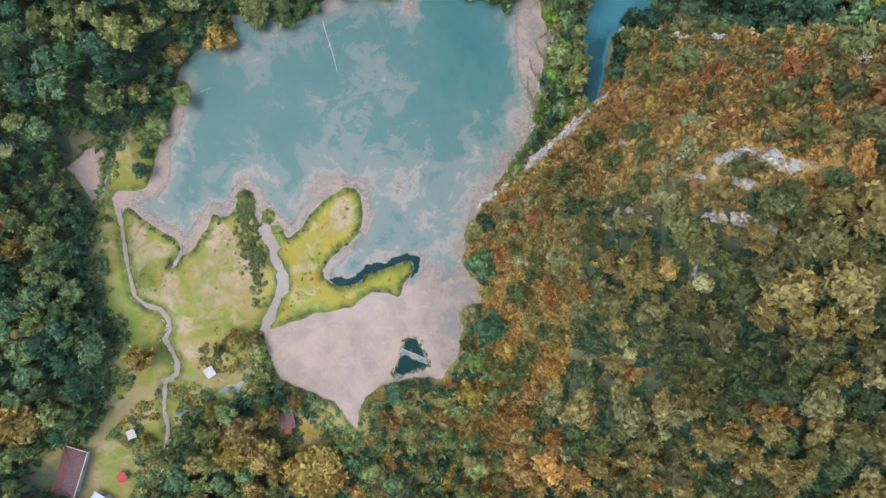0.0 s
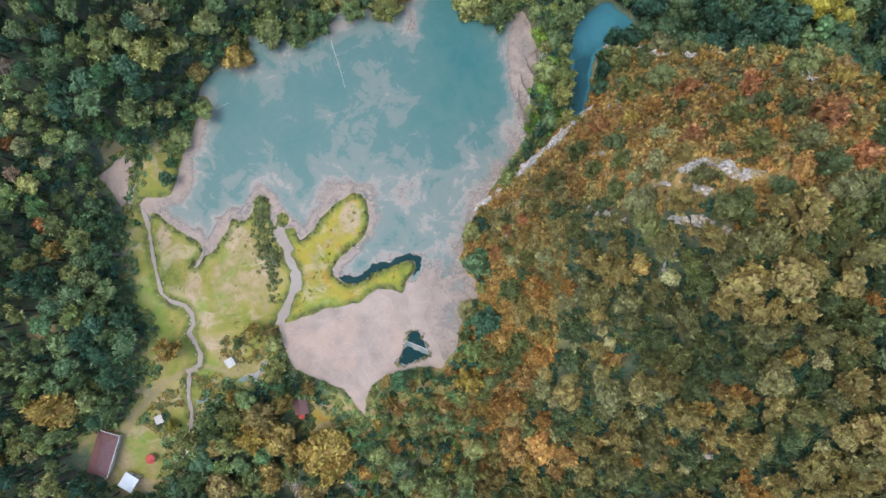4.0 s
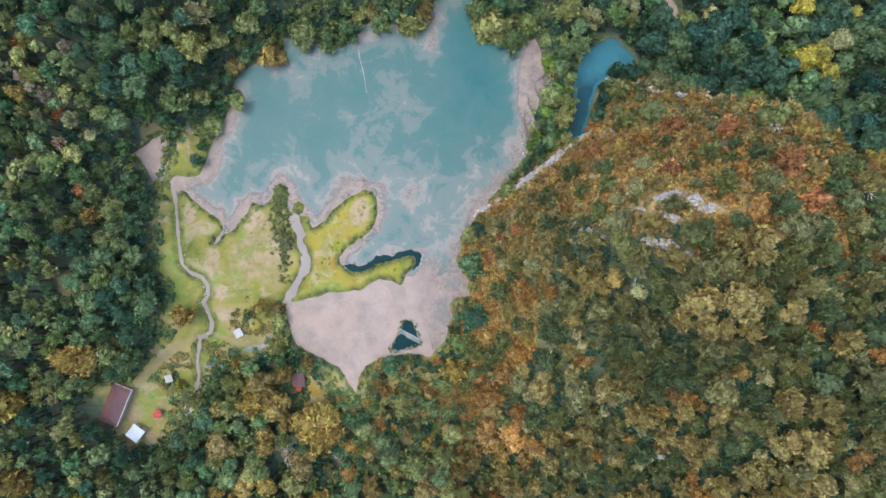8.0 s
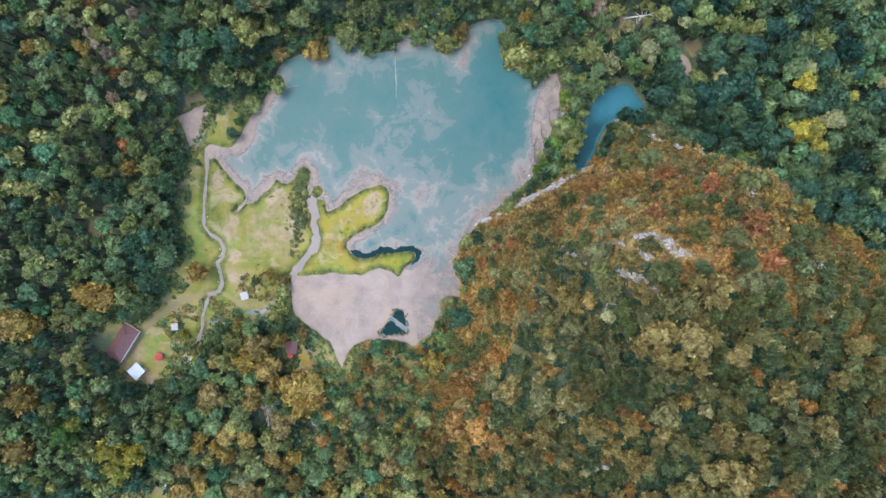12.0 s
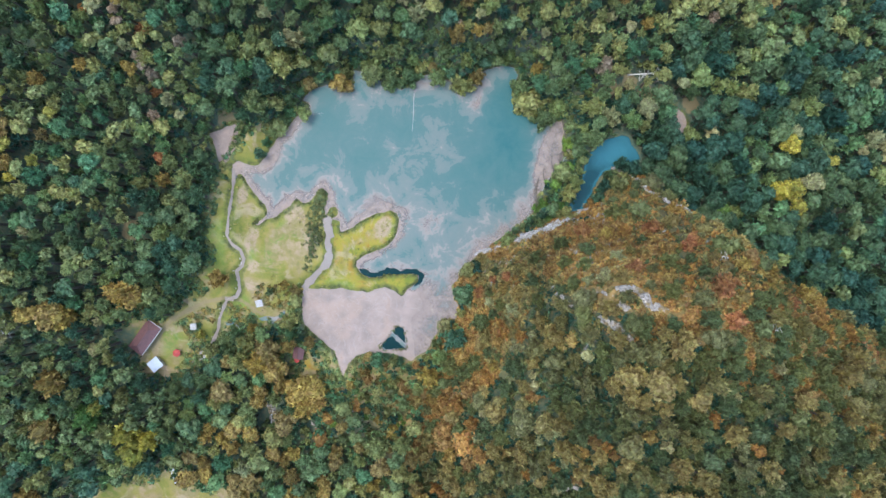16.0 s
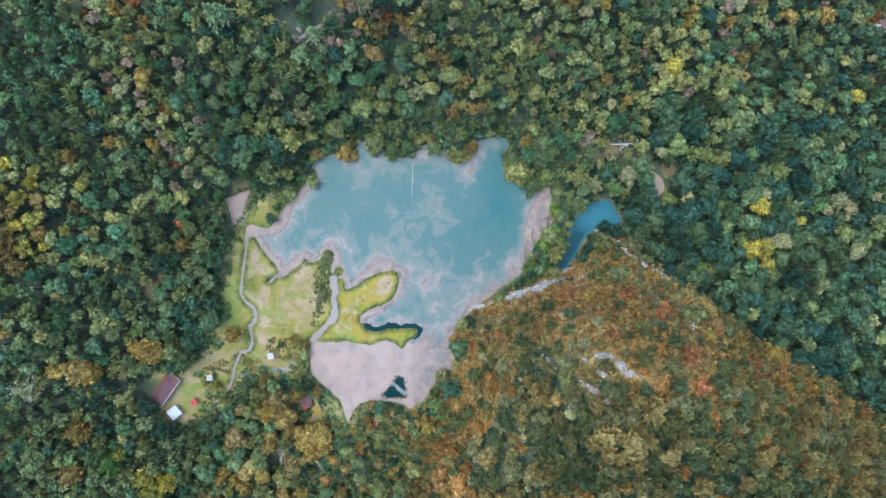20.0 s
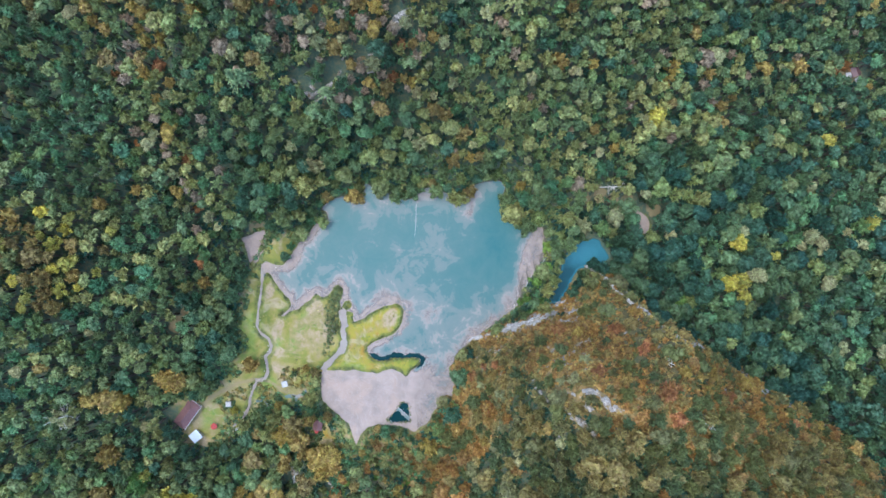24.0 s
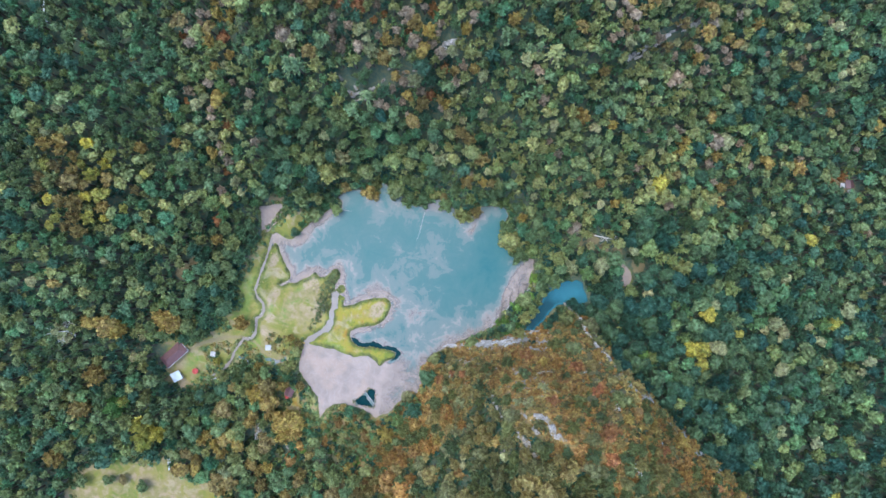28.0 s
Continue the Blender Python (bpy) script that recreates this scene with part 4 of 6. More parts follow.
def region_weights(x, y, hill, drift, small, hollow):
    """What grows where: names and weights. Colours gather in drifts."""
    if hill > 7:
        drift = 0.7 * drift + 0.6 * small
        if 42 < x < 60 and y > 41 + 6 * drift:
            return ("hill_green_tree", 0.60), ("hill_olive_tree", 0.20), ("brown_shrub", 0.16)
        if x > 51 and y > 21:
            return ("hill_green_tree", 0.30), ("hill_olive_tree", 0.26), ("brown_shrub", 0.22), ("rust_tree", 0.06), ("autumn_tree", max(0.02, 0.12 + drift))
        if hollow > 0.55:
            return ("slope_green_tree", 0.66), ("slope_tree", 0.26), ("autumn_tree", 0.06)
        if x > 88 - 0.5 * (y + 40) and y < 24:
            return ("slope_green_tree", 0.44), ("slope_tree", max(0.05, 0.46 + drift)), ("autumn_tree", 0.06 + max(0, 0.5 * drift)), ("pale_bush", 0.03)
        if warm_side(x, y + 10 * drift):
            return ("autumn_tree", max(0.1, 0.42 + 1.2 * drift)), ("hill_olive_tree", max(0.05, 0.40 - 0.9 * drift)), ("hill_green_tree", 0.13 + max(0, -0.6 * drift)), ("rust_tree", 0.035 + 0.2 * max(0, drift)), ("brown_shrub", 0.12), ("pale_bush", 0.035)
        drift = 0.5 * drift + 1.6 * small
        return ("slope_tree", max(0.1, 0.74 + drift)), ("slope_green_tree", max(0.03, 0.20 - 1.6 * drift)), ("autumn_tree", 0.05 + max(0, 0.9 * drift)), ("pale_bush", 0.04)
    warm = max(0.0, (drift - 0.04) * 2.4)
    if ((x + 152) / 17) ** 2 + ((y + 2) / 26) ** 2 < 1 + 2 * drift:
        return ("yellow_tree", 0.12), ("brown_tree", 0.36), ("olive_tree", 0.44), ("dark_tree", 0.10)
    strip = abs((x + 131) * 0.72 + (y - 58) * 0.69) / 13 if y < 90 else 9
    if strip < 1 + 2 * drift and x < -104:
        return ("brown_tree", 0.20), ("olive_tree", 0.40), ("green_tree", 0.16), ("pale_tree", 0.08), ("bare_tree_crown", 0.10), ("rust_tree", 0.04)
    # The hill foot's shade is put into the darker leaves here.
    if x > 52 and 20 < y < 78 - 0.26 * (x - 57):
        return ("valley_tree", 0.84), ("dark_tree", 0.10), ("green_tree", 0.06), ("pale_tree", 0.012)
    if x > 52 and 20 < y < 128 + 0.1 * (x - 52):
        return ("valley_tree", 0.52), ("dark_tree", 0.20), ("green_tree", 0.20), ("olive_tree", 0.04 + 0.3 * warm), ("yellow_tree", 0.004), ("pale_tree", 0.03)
    if ((x + 72) / 30) ** 2 + ((y - 104) / 20) ** 2 < 1 + drift:
        return ("brown_tree", 0.26), ("olive_tree", 0.20), ("pale_tree", 0.08), ("dark_tree", 0.10), ("bare_tree_crown", 0.26), ("rust_tree", 0.06)
    if ((x - 16) / 30) ** 2 + ((y - 172) / 22) ** 2 < 1 + drift:
        return ("brown_tree", 0.18), ("olive_tree", 0.36), ("pale_tree", 0.08), ("dark_tree", 0.14), ("bare_tree_crown", 0.20)
    if y > 78:
        return ("valley_tree", 0.42 if x > 58 else 0.02), ("dark_tree", 0.14 + (0.15 if x > 58 else 0)), ("green_tree", 0.16), ("olive_tree", (0.25 if x > 58 else 0.58) + warm), ("brown_tree", 0.05 + 0.3 * warm), ("pale_tree", 0.05), ("fir_tree", 0.02), ("bare_tree_crown", 0.025)
    if x < -72:
        return ("dark_tree", 0.56), ("green_tree", 0.22), ("olive_tree", 0.16 + 0.8 * warm), ("brown_tree", 0.006 + 0.05 * warm), ("pale_tree", 0.012)
    if -32 < x < 6 and -76 < y < -33:
        return ("hill_olive_tree", 0.34), ("autumn_tree", 0.20 + drift), ("hill_green_tree", 0.16), ("green_bush", 0.08), ("olive_tree", 0.20), ("brown_shrub", 0.14)
    if y < -34 and x > -66:
        return ("dark_tree", 0.10), ("olive_tree", 0.36), ("brown_tree", 0.36 + warm), ("green_tree", 0.14), ("pale_tree", 0.02)
    if y < -38:
        return ("dark_tree", 0.46), ("olive_tree", 0.22 + 0.6 * warm), ("brown_tree", 0.03 + 0.25 * warm), ("green_tree", 0.16), ("pale_tree", 0.015)
    return ("dark_tree", 0.3), ("olive_tree", 0.45), ("green_tree", 0.25)


kind("bare_tree_crown", TWIG, SHRUB, "half-bare tree with a twiggy grey-pink autumn crown", (2.0, 3.6), (8, 12))
kind("brown_shrub", BROWN, SHRUB, "low spreading brown tree on the rocky hill", (2.2, 4.4), (3.5, 6))
kind("green_bush", LIME, SHRUB, "bright green bush on the bank between the waters", (1.6, 2.6), (3, 4.5))
kind("yellow_bush", YELLOW, SHRUB, "yellow-green bush beside the stream", (1.6, 2.6), (3, 4.5))
kind("pale_bush", PALE, SHRUB, "pale grey-green small tree on the rocky hill", (1.6, 2.6), (3.5, 5.5))

# trees that stand out: kind, x, y, crown radius, height
LANDMARKS = [("pale_tree", -130.2, -63.0, 3.4, 17), ("pale_tree", -127.6, -64.6, 2.6, 15)]
LANDMARKS += [
    ("yellow_tree", -84.0, -95.7, 6.6, 14),
    ("yellow_tree", -80.0, -90.2, 5.2, 13),
    ("yellow_tree", -88.0, -90.6, 5.0, 13),
    ("lime_tree", -101.3, -87.1, 5.8, 13),
    ("yellow_tree", -99.2, -83.3, 3, 12),
    ("golden_tree", -51.7, -51.2, 5.6, 13),
    ("brown_tree", -44.7, -52.1, 5.2, 13),
    ("brown_tree", -49.6, -44.2, 4.6, 12),
    ("olive_tree", -57.7, -52.6, 4, 11),
    ("golden_tree", -34.7, -56.8, 6.2, 13),
    ("golden_tree", -28.6, -58.4, 5.0, 12),
    ("golden_tree", -73.2, -26.7, 3.9, 9),
    ("golden_tree", -98.9, -40.7, 5.8, 13),
    ("pale_tree", -104.1, -62.5, 2.6, 9),
    ("yellow_tree", 113.8, 72.1, 4.8, 14),
    ("yellow_tree", 109.3, 88.6, 3.8, 14),
    ("yellow_tree", 117.9, 66.7, 3.8, 14),
    ("yellow_tree", 128.6, 89.7, 2, 11),
    ("olive_tree", -62.5, -50.2, 3, 8),
]
LANDMARKS += [
    ("olive_tree", -61.8, -44.1, 3.2, 8),
    ("pale_bush", 26.0, -1.7, 3.4, 5),
    ("pale_bush", 30.4, -12.8, 3.4, 5),
    ("pale_bush", 46.4, 23.3, 3, 5),
    ("pale_bush", 42.6, 16.8, 2.6, 5),
    ("rust_tree", 71.7, 25.1, 3.6, 5),
    ("rust_tree", 58.2, 37.0, 3, 5),
    ("rust_tree", 65.7, 35.7, 2.6, 5),
    ("rust_tree", 17.5, 4.7, 2.2, 3.5),
    ("rust_tree", 21.0, 7.4, 2.4, 3.5),
    ("olive_tree", -74.1, 49.9, 5, 14),
    ("olive_tree", -94.3, 28.2, 3.6, 12),
    ("green_tree", -64.4, 38.2, 3, 7),
    ("brown_tree", -56.1, 52.8, 4.6, 10),
    ("olive_tree", -39.1, 60.1, 5.4, 11),
    ("olive_tree", -46.3, 60.1, 4.4, 11),
    ("olive_tree", -33.4, 63.0, 4.6, 10),
    ("olive_tree", -14.7, 66.4, 4.8, 10),
    ("brown_tree", -10.7, 70.9, 3.4, 9),
    ("olive_tree", -24.0, 66.2, 4.2, 10),
]
LANDMARKS += [
    ("olive_tree", 9.7, 68.2, 6.2, 11),
    ("olive_tree", 16.5, 64.4, 4.8, 10),
    ("olive_tree", 4.9, 72.1, 5, 11),
    ("green_tree", 19.8, 69.4, 4.4, 10),
    ("pale_tree", 38.3, 72.3, 4, 11),
    ("pale_tree", 50.5, 80.3, 4.4, 12),
    ("green_bush", 26.6, 36.3, 2.8, 4),
    ("green_bush", 27.9, 43.9, 3, 4),
    ("green_bush", 27.7, 59.1, 2.6, 4),
    ("green_bush", 31.3, 51.5, 2.4, 4),
    ("green_bush", 24.5, 33.5, 2, 3),
    ("green_bush", 32.1, 37.4, 2.6, 4),
    ("green_bush", 29.9, 31.0, 2.2, 3.5),
    ("fir_tree", -17.6, 133.9, 4.6, 17),
    ("fir_tree", -100.8, 79.2, 4, 16),
    ("olive_tree", -12.8, 141.2, 4, 14),
    ("pale_tree", -71.9, 59.1, 4.2, 13),
    ("pale_tree", -35.7, 80.6, 3.6, 12),
    ("pale_tree", -79.6, 99.1, 3.8, 12),
    ("fir_tree", -73.2, 84.7, 3.6, 14),
]
LANDMARKS += [
    ("pale_tree", -81.7, 62.8, 3, 12),
    ("brown_tree", -96.8, -40.2, 4.6, 12),
    ("brown_tree", -114.2, -53.1, 5.2, 13),
    ("brown_tree", -113.8, -77.4, 6.2, 14),
    ("brown_tree", -113.4, -95.1, 5.4, 13),
    ("brown_tree", -112.9, -122.6, 5, 13),
    ("yellow_tree", -150.7, -1.0, 3.6, 12),
    ("yellow_tree", -144.4, -6.3, 3.4, 12),
    ("brown_tree", -149.4, -13.7, 4, 12),
    ("yellow_tree", -149.4, 5.5, 3, 11),
    ("brown_tree", -155.5, -7.0, 4, 12),
    ("yellow_tree", -142.9, -16.2, 3.2, 12),
    ("pale_tree", -106.8, 85.3, 3, 11),
    ("brown_tree", -69.1, 115.7, 3.6, 12),
    ("brown_tree", -63.2, 116.2, 3.4, 12),
    ("pale_tree", 67.7, 156.7, 3.6, 13),
    ("pale_tree", 30.8, 157.7, 3.4, 12),
    ("olive_tree", -25.9, 89.4, 4.4, 13),
    ("yellow_tree", 133.5, 145.7, 3.6, 13),
    ("green_tree", 164.6, 116.1, 4.6, 13),
]
LANDMARKS += [
    ("yellow_tree", 167.6, 119.0, 3.8, 14),
    ("pale_tree", 147.3, 101.0, 4, 13),
    ("yellow_tree", 126.1, 88.3, 2.4, 11),
    ("pale_tree", 170.4, 127.9, 4.4, 14),
    ("yellow_tree", 115.5, 73.1, 4.4, 13),
    ("yellow_tree", 109.3, 89.5, 4, 13),
    ("green_tree", 96.3, 56.9, 3.6, 8),
    ("olive_tree", 86.8, 100.9, 4.2, 13),
    ("brown_tree", -30.7, -61.6, 5, 13),
    ("brown_tree", -48.6, -46.6, 5, 12),
    ("olive_tree", -52.4, -62.3, 3.8, 10),
]
LANDMARKS += [("bare_tree_crown", x, y, r, h) for x, y, r, h in ((-110.6, 86.1, 3.6, 11), (-73.3, 116.4, 4.0, 11), (-66.4, 111.1, 3.6, 10), (28.4, 156.9, 3.6, 13), (63.6, 154.1, 4.0, 13), (62.9, 120.2, 2.8, 11), (29.6, 87.2, 3.6, 10))]
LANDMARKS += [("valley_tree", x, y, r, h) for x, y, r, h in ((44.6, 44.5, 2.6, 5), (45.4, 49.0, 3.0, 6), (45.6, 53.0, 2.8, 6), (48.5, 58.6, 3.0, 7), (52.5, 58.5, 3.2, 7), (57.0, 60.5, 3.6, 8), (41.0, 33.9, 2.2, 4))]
LANDMARKS += [("olive_tree", -88.9, -122.7, 3.0, 6), ("dark_tree", -74.2, -118.1, 3.4, 7), ("brown_tree", -83.5, -119.6, 2.6, 5), ("dark_tree", -98.5, -128.1, 3.0, 7)]
LANDMARKS += [("rust_tree", x, y, r, 5) for x, y, r in ((56.8, 36.0, 3.6), (50.2, 21.4, 3.4), (64.8, 33.4, 3.2), (70.7, 23.6, 4.4), (76.5, 16.8, 3.6), (14.4, -1.0, 2.6), (127.0, 174.0, 3.4), (129.5, 179.5, 3.0), (124.5, 177.5, 2.8))]
LANDMARKS += [("autumn_tree", x, y, r, 6) for x, y, r in ((27.2, -53.5, 4.4), (21.0, -56.8, 4.2), (33.3, -54.2, 4.2), (25.1, -59.4, 4.4), (31.0, -60.5, 4.2), (19.3, -52.0, 3.6), (26.2, -26.8, 3.6), (16.0, -24.2, 3.4), (22.5, -33.0, 3.8), (20.0, -41.0, 3.8), (27.0, -45.0, 3.6))]
LANDMARKS += [("hill_green_tree", 59.2, 26.2, 4.6, 6), ("hill_green_tree", 72.4, 35.4, 4.2, 6), ("hill_green_tree", 49.3, 50.5, 4.0, 5), ("brown_shrub", 45.4, 29.8, 3.6, 4), ("brown_shrub", 62.5, 40.0, 3.8, 5), ("slope_tree", 51.5, -35.2, 5.0, 10), ("slope_tree", 48.5, -46.1, 4.6, 9)]
LANDMARKS += [
    ("fir_tree", -103.3, 77.6, 4.2, 16),
    ("olive_tree", -16.1, 141.1, 4.2, 14),
    ("pale_tree", 156.2, 86.0, 4.6, 14),
    ("pale_tree", 141.1, 102.8, 4.0, 13),
    ("green_tree", 69.9, 77.3, 4.0, 10),
    ("yellow_tree", 109.7, 70.3, 4.4, 14),
    ("olive_tree", 102.7, 90.7, 4.6, 15),
    ("green_bush", 91.0, 56.7, 3.4, 8),
    ("brown_tree", -100.7, -40.1, 5.4, 13),
    ("brown_tree", -118.1, -53.1, 5.6, 13),
]
LANDMARKS += [
    ("yellow_bush", -74.3, -48.1, 2.3, 4),
    ("olive_tree", -55.6, -25.5, 1.9, 4),
    ("brown_tree", -51.5, -21.5, 2.4, 5),
    ("brown_tree", -47.4, -22.6, 2.6, 5),
    ("olive_tree", -46.0, -25.8, 2.4, 5),
    ("olive_tree", -65.0, -47.0, 3.4, 7),
    ("brown_tree", -62.7, -54.1, 3.2, 8),
    ("yellow_bush", -69.6, -54.2, 1.8, 4),
    ("brown_tree", -57.1, -39.6, 2.4, 6),
    ("brown_tree", -30.5, -53.6, 5.2, 12),
]
planted, cells = [], {}


def cell(x, y):
    return int(math.floor(x / 5)), int(math.floor(y / 5))


def free(x, y, r, packing):
    cx, cy = cell(x, y)
    for i in range(cx - 2, cx + 3):
        for j in range(cy - 2, cy + 3):
            for px, py, pr in cells.get((i, j), ()):
                if (px - x) ** 2 + (py - y) ** 2 < (packing * (pr + r)) ** 2:
                    return False
    return True


def plant(name, x, y, r, h, rng):
    cells.setdefault(cell(x, y), []).append((x, y, r))
    lobed = 0.75 if x > 48 and y > 40 else 0.3 if y > 60 or x < -72 else 0.12 if hill_height(x, y)[0] > 5 else 0.5
    planted.append((name, x, y, r, h, rng.random(), rng.random() * 6.283, rng.randrange(4) if rng.random() < lobed else 4 + rng.randrange(5)))


rng = random.Random(7)
for name, x, y, r, h in LANDMARKS:
    plant(name, x, y, r, min(h, 7.0) if -60 < x < 22 and y > 48 and lake_distance(x, y)[0] < 6 else h, rng)
# crowns that reach over the bank: the wood's edge round the water
for line in (SHORE_NORTH, SHORE_EAST[:3], SHORE_WEST[27:], SHORE_EAST[17:] + SHORE_SOUTH[:4]):
    for (ax, ay), (bx, by) in zip(line[:-1], line[1:]):
        n = max(1, round(math.hypot(bx - ax, by - ay) / 3.0))
        for k in range(n):
            u, r = (k + rng.random()) / n, rng.uniform(1.9, 3.3)
            nx, ny = -(by - ay) / math.hypot(bx - ax, by - ay), (bx - ax) / math.hypot(bx - ax, by - ay)
            x, y = ax + (bx - ax) * u + nx * 0.75 * r, ay + (by - ay) * u + ny * 0.75 * r
            if lake_distance(x, y)[0] > 0.5 and free(x, y, r, 0.5):
                plant(rng.choice(("hill_olive_tree", "olive_tree", "hill_green_tree", "autumn_tree") if x > -2 and y < 20 else ("olive_tree", "olive_tree", "dark_tree", "green_tree", "brown_tree")), x, y, r, rng.uniform(3.8, 6.0), rng)
for (ax, ay), (bx, by) in zip(RIM[:-1], RIM[1:]):
    for k in range(9):
        u, out, r = rng.random(), rng.uniform(2.6, 6.0), rng.uniform(0.9, 1.9)
        x, y = ax + (bx - ax) * u - 0.66 * out, ay + (by - ay) * u + 0.75 * out
        if ax < 30 and lake_distance(x, y)[0] > 0.1 and free(x, y, r, 0.5):
            plant("dark_tree" if rng.random() < 0.8 else "green_tree", x, y, r, rng.uniform(2.6, 4.2), rng)
pool = np.array([(rng.uniform(-270, 245), rng.uniform(-172, 275)) for _ in range(88000)] + [(rng.uniform(18, 160), rng.uniform(-110, 60)) for _ in range(17000)])
ok = outline_distance(WOODS, pool[:, 0], pool[:, 1]) < 0
pool = pool[ok]
d_lake = np.minimum(lake_distance(pool[:, 0], pool[:, 1]), outline_distance(BAY, pool[:, 0], pool[:, 1]))
d_pond = np.minimum(outline_distance(POND, pool[:, 0], pool[:, 1]), outline_distance(SANDPATCH, pool[:, 0], pool[:, 1]))
d_field = field_distance(pool[:, 0], pool[:, 1])
z_pool = hill_height(pool[:, 0], pool[:, 1])
clear = np.full(len(pool), 1e9)
for cx, cy, cr in CLEARINGS:
    clear = np.minimum(clear, np.hypot(pool[:, 0] - cx, pool[:, 1] - cy) - cr)
for line, half in ((RIM, 1.7), (CREST, 1.8), (OUTCROP_TOP, 2.2), (OUTCROP_MID, 1.8), (OUTCROP_LOW, 1.8)):
    clear = np.minimum(clear, line_distance(line, pool[:, 0], pool[:, 1]) - half)
drifts, smalls = fbm(pool[:, 0], pool[:, 1], 30, 5, 3) - 0.5, fbm(pool[:, 0], pool[:, 1], 11, 2, 2) - 0.5
hollows = gully(pool[:, 0], pool[:, 1])
for (x, y), dl, dp, df, z, dc, fa, fb, fc in zip(pool, d_lake, d_pond, d_field, z_pool, clear, drifts, smalls, hollows):
    if dl < 0.5 or dp < 0.5 or dc < 0 or not free(x, y, 1.5, 0.63):
        continue
    names = region_weights(x, y, z, fa, fb, fc)
    name = rng.choices([n for n, _ in names], [w for _, w in names])[0]
    k = KINDS[name]
    u = rng.random() ** 1.2
    r = k["radius"][0] + (k["radius"][1] - k["radius"][0]) * u
    h = k["height"][0] + (k["height"][1] - k["height"][0]) * (0.6 * u + 0.4 * rng.random())
    if y > 128 or (y > 78 and x < 52) or x < -100:
        r *= 0.8
    elif x > 52 and y > 20 and z < 7:
        r, h = r * 1.18, h * 1.1
    if dl < 8:
        h *= 0.6
    if -32 < x < 6 and -60 < y < -33:
        r, h = r * 0.8, h * 0.55
    if dl < 0.45 * r + 0.3 or dp < 0.6 * r or df < 0.3 * r or dc < 0:
        continue
    if free(x, y, r, 0.63 if z < 7 else 0.70 if warm_side(x, y) else 0.64):
        plant(name, x, y, r, h, rng)

LOW = [plume_crown(91 + q, 46, 4, 0.26, 0.9) for q in range(3)]
FAR_FULL = [broad_crown(111 + q, 150, 8, 0.17, 0.95) for q in range(4)] + [plume_crown(121 + q, 160, 8 + q, 0.16, 1.15) for q in range(5)]
FAR_SHRUB = [broad_crown(131 + q, 160, 6, 0.17, 0.9) for q in range(4)] + [plume_crown(141 + q, 180, 7 + q, 0.155, 0.95) for q in range(5)]
# Dark leaves put the shade between the wood's crowns into the colour.
kind("shade_tree", VALLEY_GREEN, LOW, "young tree in the wood's gaps, its dark green standing for shade", (1.7, 2.9), (5, 9))
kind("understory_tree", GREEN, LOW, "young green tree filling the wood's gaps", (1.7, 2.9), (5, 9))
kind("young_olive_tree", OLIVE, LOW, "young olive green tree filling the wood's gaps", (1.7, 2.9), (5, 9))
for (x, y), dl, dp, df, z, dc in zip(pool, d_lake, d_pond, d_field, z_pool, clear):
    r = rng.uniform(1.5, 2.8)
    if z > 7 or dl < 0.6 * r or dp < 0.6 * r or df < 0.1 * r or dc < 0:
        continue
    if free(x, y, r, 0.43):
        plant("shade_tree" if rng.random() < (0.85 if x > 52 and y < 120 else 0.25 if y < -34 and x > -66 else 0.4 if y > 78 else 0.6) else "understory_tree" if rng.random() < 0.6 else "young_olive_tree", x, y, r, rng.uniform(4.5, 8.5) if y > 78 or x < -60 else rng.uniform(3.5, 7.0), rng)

kind("low_hill_tree", HILL_GREEN, LOW, "low dark green bush filling the gaps on the hill", (1.0, 1.9), (2, 3.4))
# Dark leaves also stand for the shade between the hill's crowns.
kind("low_slope_tree", VALLEY_GREEN, LOW, "low bush between the hill's trees, its dark blue-green standing for shade", (1.0, 1.9), (2, 3.4))
kind("low_autumn_tree", AUTUMN, LOW, "low ochre bush filling the gaps on the hill", (1.0, 1.9), (2, 3.4))
for (x, y), dl, dp, z, dc in zip(pool, d_lake, d_pond, z_pool, clear):
    r = rng.uniform(1.2, 2.2)
    if z <= 5 or dl < 0.8 * r or dp < 0.6 * r or dc < 0:
        continue
    dry = warm_side(x, y)
    if free(x, y, r, 0.56 if dry and not (x > 50 and y > 20) else 0.38):
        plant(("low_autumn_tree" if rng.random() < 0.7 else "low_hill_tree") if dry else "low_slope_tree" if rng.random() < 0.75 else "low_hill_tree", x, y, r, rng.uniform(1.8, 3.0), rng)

trunk_data = [trunk_mesh(s) for s in (3, 4, 5)]
heights = ground(np.array([p[1] for p in planted]), np.array([p[2] for p in planted]))
order = sorted(range(len(planted)), key=lambda i: (planted[i][1] + 15) ** 2 + (planted[i][2] - 5) ** 2)
single, bulk, count = [], {}, {}
for i in order:
    name = planted[i][0]
    count[name] = count.get(name, 0) + 1
    if i < len(LANDMARKS) or count[name] <= 130:
        single.append(i)
    else:
        bulk.setdefault(name, []).append(i)

SINGLE = {}
NEAR_KINDS = ("slope_tree", "slope_green_tree", "autumn_tree", "hill_olive_tree", "hill_green_tree", "rust_tree", "brown_shrub", "pale_bush")


